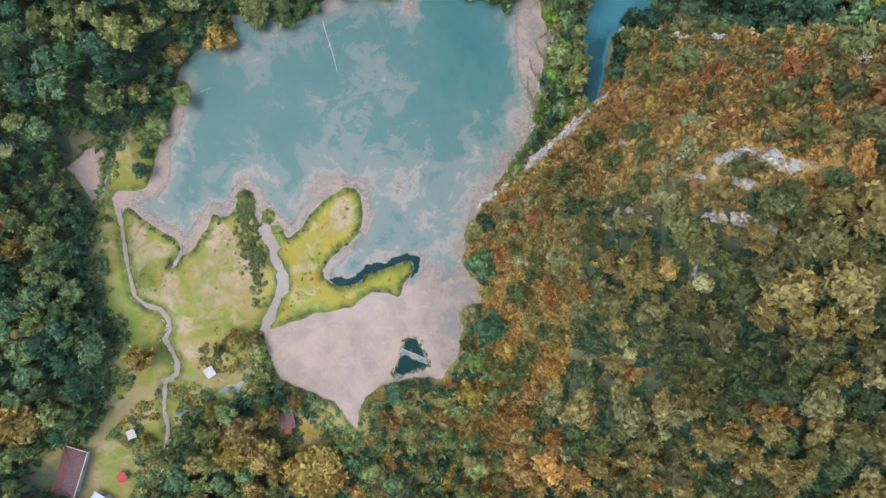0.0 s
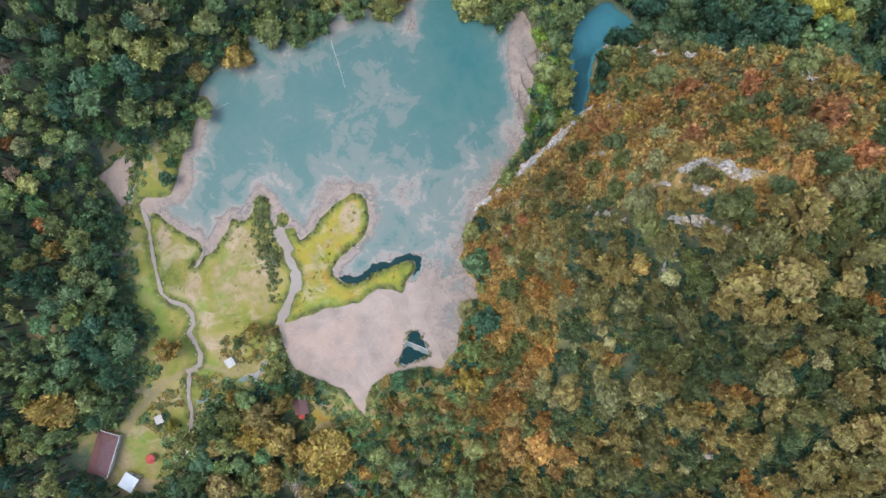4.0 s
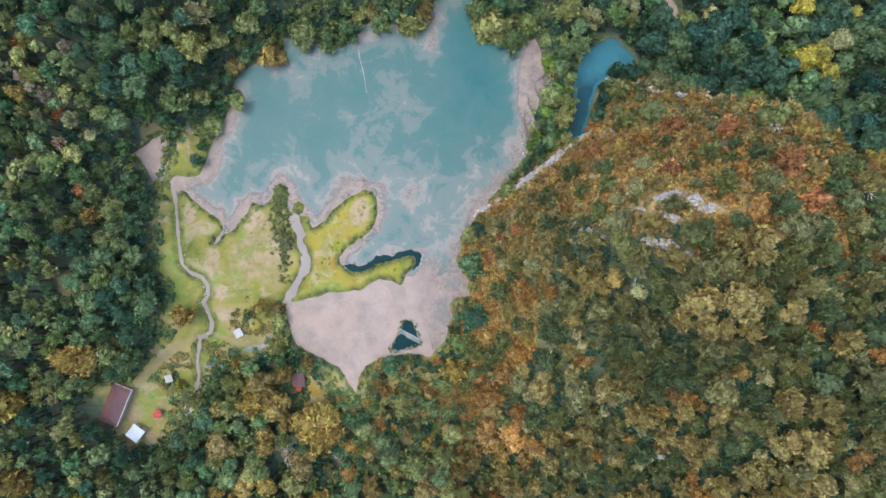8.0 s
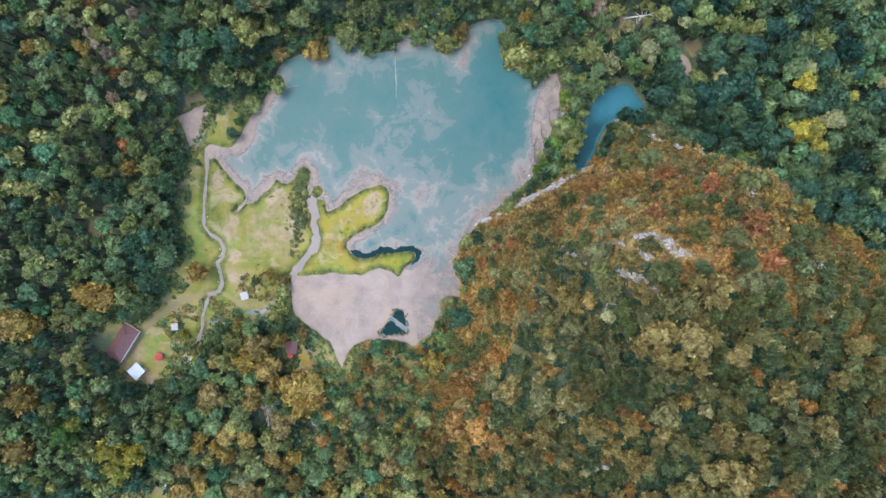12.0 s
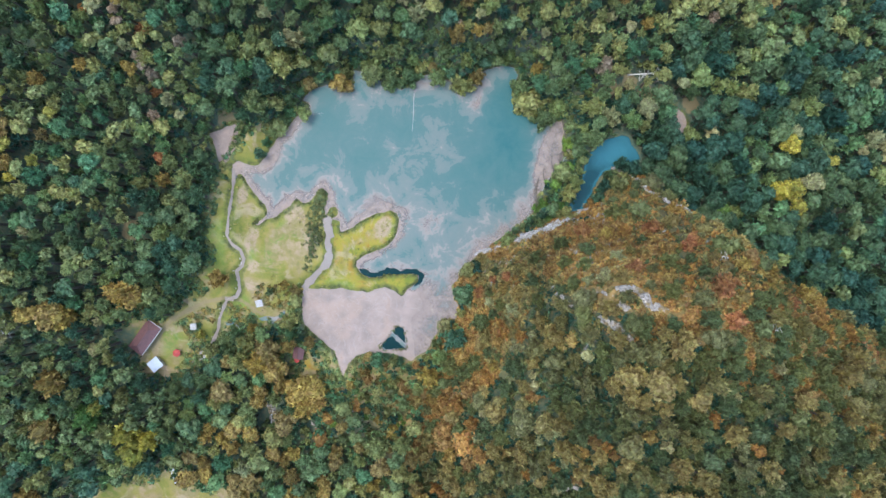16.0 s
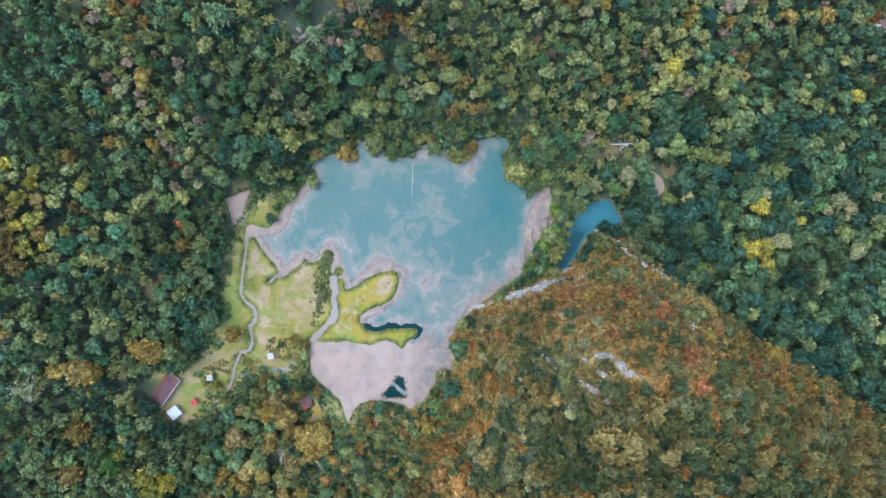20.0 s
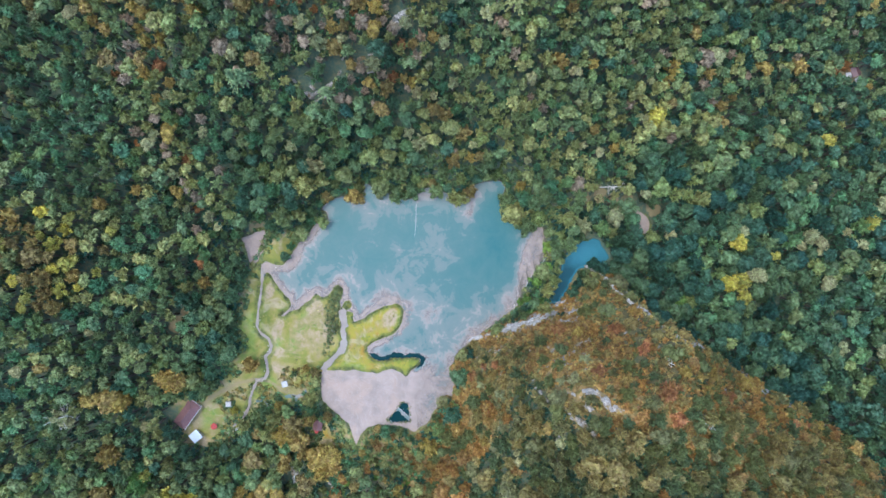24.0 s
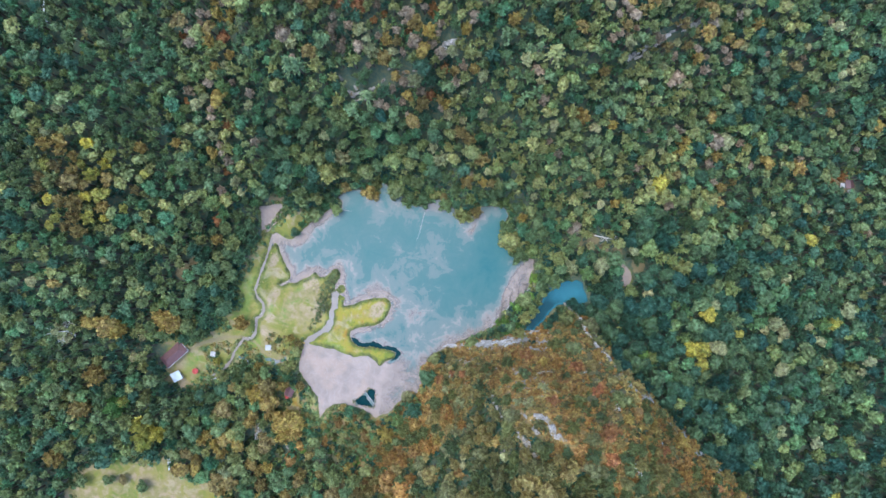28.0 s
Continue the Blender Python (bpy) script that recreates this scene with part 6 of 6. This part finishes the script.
for ax, ay, bx, by, lr in ((24.4, 33.6, 23.9, 38.4, 0.3), (26.6, 47.6, 24.0, 52.8, 0.26), (27.6, 50.4, 27.0, 56.8, 0.3), (28.4, 57.0, 25.8, 60.4, 0.22), (24.6, 40.2, 25.6, 45.6, 0.24), (26.4, 60.2, 24.4, 66.4, 0.26), (27.9, 52.2, 29.4, 55.4, 0.2)):
    log((ax, ay, 0.5), (bx, by, 0.4), lr, SODDEN if lr < 0.25 else BARK, "weathered drift log stranded on the beach", "drift logs on the beach")
log((-25.3, 19.2, 0.05), (-24.3, 16.6, 0.2), 0.13, BARK, "thin dark stick in the shallows", stubs=1)
log((-10.2, -25.3, 0.12), (-3.6, -28.3, 0.12), 0.15, SODDEN, "grey log lying across the dark pool", stubs=1)
log((-62.5, 39.6, 0.05), (-59.0, 41.3, -0.02), 0.08, SODDEN, "thin grey branch in the shallows", stubs=2)


def bare_tree(name, x, y, lean, height, mat, label, seed, spread=1.0, thick=1.0):
    """A dead tree: a tapered trunk, and a part for each bare bough."""
    r = random.Random(seed)
    z = float(ground(x, y)[0])
    tree = new(name)
    tree.location = (x, y, z)
    top = Vector((lean[0], lean[1], height))
    bm = bmesh.new()
    tube(bm, [Vector((0, 0, -0.4)), top * 0.35, top * 0.7, top], [0.3 * thick, 0.24 * thick, 0.17 * thick, 0.06 * thick])
    part("trunk", bm, mat, tree, smooth=True)
    for k in range(16):
        u = r.uniform(0.45, 1.0)
        p = top * u
        a = k * 2.4 + r.uniform(-0.4, 0.4)
        ln = spread * r.uniform(1.6, 3.6)
        q = p + Vector((math.cos(a) * ln, math.sin(a) * ln, r.uniform(0.2, 1.4)))
        bm = bmesh.new()
        mid = p.lerp(q, 0.5) + Vector((0, 0, 0.25))
        tube(bm, [p, mid, q], [0.10 * thick, 0.065 * thick, 0.02 * thick], 5)
        for j in range(5):
            s = mid.lerp(q, r.random())
            tube(bm, [s, s + Vector((r.uniform(-1, 1), r.uniform(-1, 1), r.uniform(0, 0.7))) * spread * 0.9], [0.045 * thick, 0.012 * thick], 4)
        part("bough", bm, mat, tree)
    return tagged(tree, label, "dead tree")


bare_tree("dead_tree", -128.7, -62.2, (-1.2, -0.6), 18, BLEACHED, "tall dead tree with bleached bare boughs above the wood", 3, 1.5)
bare_tree("fallen_dead_tree", 40.2, 90.2, (9.0, 3.2), 1.6, BLEACHED, "bleached dead tree fallen across the stream bank", 5, 1.2)
bare_tree("hill_dead_tree", 84.0, 20.0, (2.5, -1.5), 5, BLEACHED, "small bleached dead tree on the hill", 8, 0.5, 0.4)
bare_tree("slope_dead_tree", 70.5, 33.0, (1.5, -0.5), 4.5, BLEACHED, "small bleached bare tree near the hilltop", 9, 0.5, 0.4)

# ---- the houses ----
ROOF_BROWN = plain("brown_roof_sheet", (0.075, 0.035, 0.035), (0.12, 0.055, 0.05), 1.2, 0.6)
ROOF_WHITE = plain("pale_roof_sheet", (0.25, 0.28, 0.32), (0.32, 0.35, 0.39), 0.8, 0.5)
ROOF_RED = plain("red_roof_sheet", (0.28, 0.035, 0.03), (0.38, 0.06, 0.045), 1.5, 0.6)
PLASTER = plain("ochre_plaster", (0.42, 0.36, 0.27), (0.52, 0.46, 0.36), 1.0, 0.9)
TIMBER = plain("grey_timber", (0.16, 0.13, 0.10), (0.28, 0.23, 0.18), 3.0, 0.85)
WHITE_PAINT = plain("white_paint", (0.26, 0.25, 0.24), (0.36, 0.35, 0.335), 2.0, 0.6)
GLASS = plain("dark_window_glass", (0.02, 0.025, 0.03), (0.03, 0.035, 0.04), 1.0, 0.08, 0.0, 0.0)
FOAM = plain("white_water", (0.34, 0.36, 0.36), (0.52, 0.54, 0.54), 1.5, 0.4)


def box(bm, x0, x1, y0, y1, z0, z1, bevel=0.0):
    v = [bm.verts.new(p) for p in ((x0, y0, z0), (x1, y0, z0), (x1, y1, z0), (x0, y1, z0), (x0, y0, z1), (x1, y0, z1), (x1, y1, z1), (x0, y1, z1))]
    for f in ((3, 2, 1, 0), (4, 5, 6, 7), (0, 1, 5, 4), (1, 2, 6, 5), (2, 3, 7, 6), (3, 0, 4, 7)):
        bm.faces.new([v[i] for i in f])
    if bevel:
        bmesh.ops.bevel(bm, geom=list(bm.edges), offset=bevel, segments=1, affect="EDGES")


def boxed(name, mat, parent, x0, x1, y0, y1, z0, z1, label="", bevel=0.0):
    bm = bmesh.new()
    box(bm, x0, x1, y0, y1, z0, z1, bevel)
    return part(name, bm, mat, parent, label)


def slab(corners, thick):
    """A sloping plate of that thickness below its corners."""
    bm = bmesh.new()
    top = [bm.verts.new(p) for p in corners]
    low = [bm.verts.new((p[0], p[1], p[2] - thick)) for p in corners]
    bm.faces.new(top)
    bm.faces.new(low[::-1])
    for i in range(len(top)):
        j = (i + 1) % len(top)
        bm.faces.new((top[i], low[i], low[j], top[j]))
    return bm


def house(x, y, turn):
    """A long low house: hipped roof of four slopes, ribs, gutters, walls, windows and a door."""
    z = float(ground(x, y)[0])
    home = new("house")
    home.matrix_basis = pose(x, y, z, 0, 0, turn)
    w, l, e, t = 2.9, 5.9, 2.7, 4.3
    for n, a in (("wall", (-w + 0.5, w - 0.5, -l + 0.5, -l + 0.75)), ("wall", (-w + 0.5, w - 0.5, l - 0.75, l - 0.5)), ("wall", (-w + 0.5, -w + 0.75, -l + 0.75, l - 0.75)), ("wall", (w - 0.75, w - 0.5, -l + 0.75, l - 0.75))):
        boxed(n, PLASTER, home, *a, -1.0, e)
    p = {"a": (-w, -l, e), "b": (w, -l, e), "c": (w, l, e), "d": (-w, l, e), "r": (0, -l + 2.6, t), "s": (0, l - 2.6, t)}
    for corners in ("abr", "bcsr", "cds", "dars"):
        roof = part("roof_slope", slab([p[c] for c in corners], 0.12), ROOF_BROWN, home, "dark red-brown metal roof")
    for k in range(11):
        v = -l + 1.0 + k * 1.0
        for side in (-1, 1):
            top = min(1.0, (l - abs(v)) / 2.6)
            bm = bmesh.new()
            tube(bm, [(side * w, v, e + 0.03), (side * w * (1 - top), v, e + 0.03 + (t - e) * top)], [0.035, 0.035], 4)
            part("rib", bm, ROOF_BROWN, home)
    for a, b in (("r", "s"), ("a", "r"), ("b", "r"), ("c", "s"), ("d", "s")):
        bm = bmesh.new()
        tube(bm, [Vector(p[a]) + Vector((0, 0, 0.05)), Vector(p[b]) + Vector((0, 0, 0.05))], [0.09, 0.09], 5)
        part("ridge_cap", bm, ROOF_BROWN, home)
    boxed("gutter", WHITE_PAINT, home, w - 0.02, w + 0.16, -l - 0.1, l + 0.16, e - 0.12, e + 0.03, "pale painted gutter")
    boxed("gutter", WHITE_PAINT, home, -w, w - 0.02, l - 0.02, l + 0.16, e - 0.12, e + 0.03, "pale painted gutter")
    for v in (-3.6, -1.2, 3.2):
        boxed("window", GLASS, home, w - 0.5, w - 0.45, v - 0.5, v + 0.5, 1.0, 2.1, "dark glazed window")
    boxed("door", TIMBER, home, w - 0.5, w - 0.44, 0.6, 1.5, 0.0, 2.05, "grey timber door")
    return tagged(home, "long low house with a dark red-brown hipped metal roof", "house")


def shed(x, y, turn):
    z = float(ground(x, y)[0])
    hut = new("shed")
    hut.matrix_basis = pose(x, y, z, 0, 0, turn)
    for a in ((-1.7, 1.7, -1.75, -1.6), (-1.7, 1.7, 1.6, 1.75), (-1.75, -1.6, -1.6, 1.6), (1.6, 1.75, -1.6, 1.6)):
        boxed("wall", PLASTER, hut, *a, -1.0, 2.6)
    part("roof", slab([(-2.1, -2.1, 2.95), (2.1, -2.1, 2.95), (2.1, 2.1, 2.6), (-2.1, 2.1, 2.6)], 0.1), ROOF_WHITE, hut, "pale blue-white sheet roof")
    for k in range(5):
        u = -1.7 + 0.85 * k
        bm = bmesh.new()
        tube(bm, [(u, -2.08, 2.97), (u, 2.08, 2.62)], [0.03, 0.03], 4)
        part("rib", bm, ROOF_WHITE, hut)
    boxed("door", TIMBER, hut, -0.45, 0.45, 1.75, 1.8, 0.0, 2.0, "grey timber door")
    return tagged(hut, "small square shed with a pale blue-white flat sheet roof", "shed")


def pavilion(x, y, r, roof_mat, label, sides=6):
    """An open shelter: posts and a pointed roof of separate panels."""
    z = float(ground(x, y)[0])
    kiosk = new("pavilion")
    kiosk.location = (x, y, z)
    ring = [(r * math.cos(k * 6.2832 / sides), r * math.sin(k * 6.2832 / sides)) for k in range(sides)]
    for k in range(sides):
        (ax, ay), (bx, by) = ring[k], ring[(k + 1) % sides]
        part("roof_panel", slab([(ax, ay, 2.2), (bx, by, 2.2), (0, 0, 2.2 + 0.6 * r)], 0.07), roof_mat, kiosk)
        bm = bmesh.new()
        tube(bm, [(ax * 0.85, ay * 0.85, -0.3), (ax * 0.85, ay * 0.85, 2.25)], [0.08, 0.08], 6)
        part("post", bm, TIMBER, kiosk)
    bm = bmesh.new()
    tube(bm, [(0, 0, 2.2 + 0.55 * r), (0, 0, 2.6 + 0.6 * r)], [0.1, 0.03], 6)
    part("finial", bm, TIMBER, kiosk)
    return tagged(kiosk, label, "pavilion")


def picnic_shelter(x, y, turn, half, slats, label):
    """A low shelter of four posts and a roof of boards."""
    z = float(ground(x, y)[0])
    hut = new("picnic_shelter")
    hut.matrix_basis = pose(x, y, z, 0, 0, turn)
    for sx in (-1, 1):
        for sy in (-1, 1):
            boxed("post", TIMBER, hut, sx * half * 0.8 - 0.06, sx * half * 0.8 + 0.06, sy * half * 0.8 - 0.06, sy * half * 0.8 + 0.06, -0.3, 2.0)
    boxed("frame", TIMBER, hut, -half * 0.95, half * 0.95, -half * 0.95, half * 0.95, 1.98, 2.06)
    step_w = 2 * half / slats
    for k in range(slats):
        boxed("board", WHITE_PAINT, hut, -half, half, -half + k * step_w + 0.04, -half + (k + (0.92 if slats > 5 else 0.62)) * step_w, 2.06, 2.11, "", 0.01)
    return tagged(hut, label, "shelter")


house(-91.6, -54.9, -17.0)
shed(-86.2, -63.7, -31.0)
pavilion(-80.4, -57.5, 1.45, ROOF_RED, "small pavilion with a red pointed roof on the lawn")
pavilion(-39.4, -46.9, 1.0, ROOF_RED, "small pavilion with a red roof beside a dark hut")
picnic_shelter(-57.9, -30.8, 32, 1.25, 7, "small shelter with a white boarded roof in the meadow")
picnic_shelter(-77.4, -46.2, 22, 1.15, 5, "small shelter with a slatted white and dark roof")


def dark_hut(x, y, turn):
    z = float(ground(x, y)[0])
    hut = new("hut")
    hut.matrix_basis = pose(x, y, z, 0, 0, turn)
    for a in ((-1.5, 1.5, -1.9, -1.75), (-1.5, 1.5, 1.75, 1.9), (-1.65, -1.5, -1.9, 1.9), (1.5, 1.65, -1.9, 1.9)):
        boxed("wall", TIMBER, hut, *a, -0.8, 2.2)
    for s in (-1, 1):
        part("roof_slope", slab([(s * 1.95, -2.2, 2.1), (s * 1.95, 2.2, 2.1), (0, 2.2, 3.0), (0, -2.2, 3.0)][:: s], 0.1), ROOF_BROWN, hut, "dark brown sheet roof")
    return tagged(hut, "small timber hut with a dark brown roof under the trees", "hut")


dark_hut(-39.6, -44.0, 10)
dark_hut(135.6, 179.0, 40)
picnic_shelter(133.4, 176.6, 25, 1.2, 7, "small shelter with a white boarded roof in the eastern clearing")
picnic_shelter(138.4, 176.4, 50, 1.1, 7, "small shelter with a white boarded roof in the eastern clearing")


def footbridge(x, y, turn, length):
    z = float(ground(x, y)[0])
    deck = new("footbridge")
    deck.matrix_basis = pose(x, y, z + 0.35, 0, 0, turn)
    for s in (-0.5, 0.5):
        boxed("beam", TIMBER, deck, -length / 2, length / 2, s - 0.06, s + 0.06, -0.2, 0.0)
    n = int(length / 0.22)
    for k in range(n):
        u = -length / 2 + k * length / n
        boxed("plank", TIMBER, deck, u, u + 0.18, -0.6, 0.6, 0.0, 0.05)
    return tagged(deck, "small plank footbridge over the stream", "bridge")


footbridge(-68.8, -33.0, 10, 3.2)


def patch_water(name, poly, lift, mat, label, category="pond"):
    """A small pool or rapid lying on the ground."""
    p = np.array(poly)
    c = p.mean(0)
    pts = [c]
    for a, b in zip(p, np.roll(p, -1, 0)):
        pts += [a, (a + b) / 2 + (c - (a + b) / 2) * rng.uniform(-0.08, 0.12)]
    pts = np.array(pts)
    z = ground(pts[:, 0], pts[:, 1])
    v = np.column_stack([pts, np.full(len(pts), z.mean()) + lift])
    n = len(pts) - 1
    f = np.array([[0, 1 + i, 1 + (i + 1) % n] for i in range(n)])
    me = mesh_from(name, v, f, mat)
    put_field(me, "depth", np.full(len(v), 0.35))
    return tagged(new(name, me), label, category, kind="structure")


DARK_WATER = make_water("dark_spring_water", (0.0, (0.012, 0.045, 0.04)), (0.5, (0.008, 0.034, 0.034)), (1.0, (0.004, 0.022, 0.024)), ior=1.15)


def spring(name, poly, label, mat=None, level=0.06, deep=2.0, wild=0.9):
    """A pool with a ragged edge."""
    p = []
    for a, b in zip(poly, poly[1:] + poly[:1]):
        n = max(2, int(math.hypot(b[0] - a[0], b[1] - a[1]) / 0.3))
        for k in range(n):
            x, y = a[0] + (b[0] - a[0]) * k / n, a[1] + (b[1] - a[1]) * k / n
            p.append((x + wild * float(fbm(x, y, 0.9, 1, 2) - 0.5), y + wild * float(fbm(x, y, 0.9, 4, 2) - 0.5)))
    bm = bmesh.new()
    f = bm.faces.new([bm.verts.new((x, y, level)) for x, y in p])
    f.normal_update()
    if f.normal.z < 0:
        f.normal_flip()
    bmesh.ops.triangulate(bm, faces=[f])
    ob = part(name, bm, mat or DARK_WATER)
    put_field(ob.data, "depth", np.full(len(ob.data.vertices), deep))
    return tagged(ob, label, "pool", kind="structure")


def on_ground(poly, lift):
    p = np.array(poly)
    return float(ground(p[:, 0], p[:, 1]).mean()) + lift


spring("spring_pool", [(-12.2, -31.4), (-10.8, -28.4), (-9.4, -27.0), (-4.0, -29.4), (-3.4, -30.2), (-5.4, -31.0), (-7.0, -31.0), (-10.0, -32.4)], "dark spring hole in the pale lake sand")
spring("spring_pool", [(-9.6, -25.8), (-9.4, -23.4), (-8.2, -22.7), (-6.4, -23.2), (-4.8, -25.4), (-4.3, -27.6), (-6.6, -26.8)], "dark spring hole in the pale lake sand")
spring("bank_pool", [(-29.2, -7.8), (-27.0, -9.2), (-24.2, -9.6), (-20.6, -8.0), (-17.4, -5.9), (-12.9, -4.5), (-10.0, -3.2), (-7.4, -3.3), (-6.8, -5.0), (-8.1, -7.4), (-7.0, -7.0), (-5.2, -4.4), (-5.8, -1.9), (-8.4, -1.2), (-11.4, -2.0), (-14.6, -3.6), (-19.0, -3.9), (-20.8, -6.0), (-23.6, -7.7), (-27.0, -7.3)], "dark water under the grass bank")
MEADOW_POOL = [(-57.9, -36.5), (-55.5, -35.0), (-52, -33.6), (-50.6, -30.2), (-48.6, -31.0), (-48.3, -32.6), (-50.6, -34.4), (-51.4, -37.0), (-53, -36.2), (-55, -36.9)]
BLUE_POOL = [(-68.2, -40.7), (-65.4, -39.6), (-64.3, -40.9), (-67, -42.7)]
BANK_POOL = [(-48.2, -2.2), (-46.6, -1.6), (-45.4, -3.2), (-46.2, -5.0), (-47.8, -4.4)]
spring("meadow_pool", MEADOW_POOL, "small grey pool in the meadow", WATER, on_ground(MEADOW_POOL, 0.16), 0.45, 1.4)
spring("blue_pool", BLUE_POOL, "small blue pool beside the stream", WATER, on_ground(BLUE_POOL, 0.2), 0.7, 1.0)
spring("pale_pool", BANK_POOL, "small pale pool among dark reeds", WATER, on_ground(BANK_POOL, 0.12), 0.35, 1.2)
patch_water("dark_pool", [(-81.2, -86.1), (-76, -83), (-72.3, -85.6), (-74, -89), (-78.4, -90.6)], 0.3, POND_WATER, "small dark blue pool below the houses")
patch_water("east_pool", [(116.5, 52.8), (119.5, 52.2), (120.8, 55.5), (118.6, 58), (117, 56)], 0.3, WATER, "pale stream pool in the eastern valley")


def rapids(line, half, label):
    """White water breaking over stones: a ragged strip."""
    pts = np.array([(a + (b - a) * k / 6) for a, b in zip(np.array(line[:-1], float), np.array(line[1:], float)) for k in range(6)] + [line[-1]], float)
    t = np.gradient(pts, axis=0)
    t /= np.linalg.norm(t, axis=1)[:, None] + 1e-9
    side = np.stack([-t[:, 1], t[:, 0]], 1)
    w = half * np.array([rng.uniform(0.35, 1.2) for _ in pts])[:, None]
    z = ground(pts[:, 0], pts[:, 1]) + 0.22
    k = len(pts)
    v = np.concatenate([np.column_stack([pts + side * w, z]), np.column_stack([pts, z + 0.12]), np.column_stack([pts - side * w, z])])
    i = np.arange(k - 1)
    q = np.concatenate([np.stack([i, i + k, i + k + 1, i + 1], 1), np.stack([i + k, i + 2 * k, i + 2 * k + 1, i + k + 1], 1)])
    return tagged(new("rapids", mesh_from("rapids", v, q, FOAM, True)), label, "rapids", kind="structure")


rapids([(-64, -41.3), (-62.4, -42.3), (-61.2, -41.6)], 0.5, "white water breaking over stones")
rapids([(-70.6, -54.6), (-71.4, -56.2), (-73, -58)], 0.6, "white water breaking over stones")
rapids([(-44.2, -66), (-43.4, -69.5), (-42.2, -75)], 0.35, "white cascade running down the rocks")
rapids([(-76, -87), (-77.5, -90), (-80, -93)], 0.35, "thin white spill below the dark pool")
rapids([(-73.2, -100.5), (-70.5, -104), (-68.5, -107.5)], 0.8, "pale stream entering the southern meadow")
rapids([(-201, 50), (-197, 45), (-195, 42)], 0.9, "white waterfall high on the western slope")
rapids([(-185, 40), (-183, 38)], 0.6, "white waterfall on the western slope")
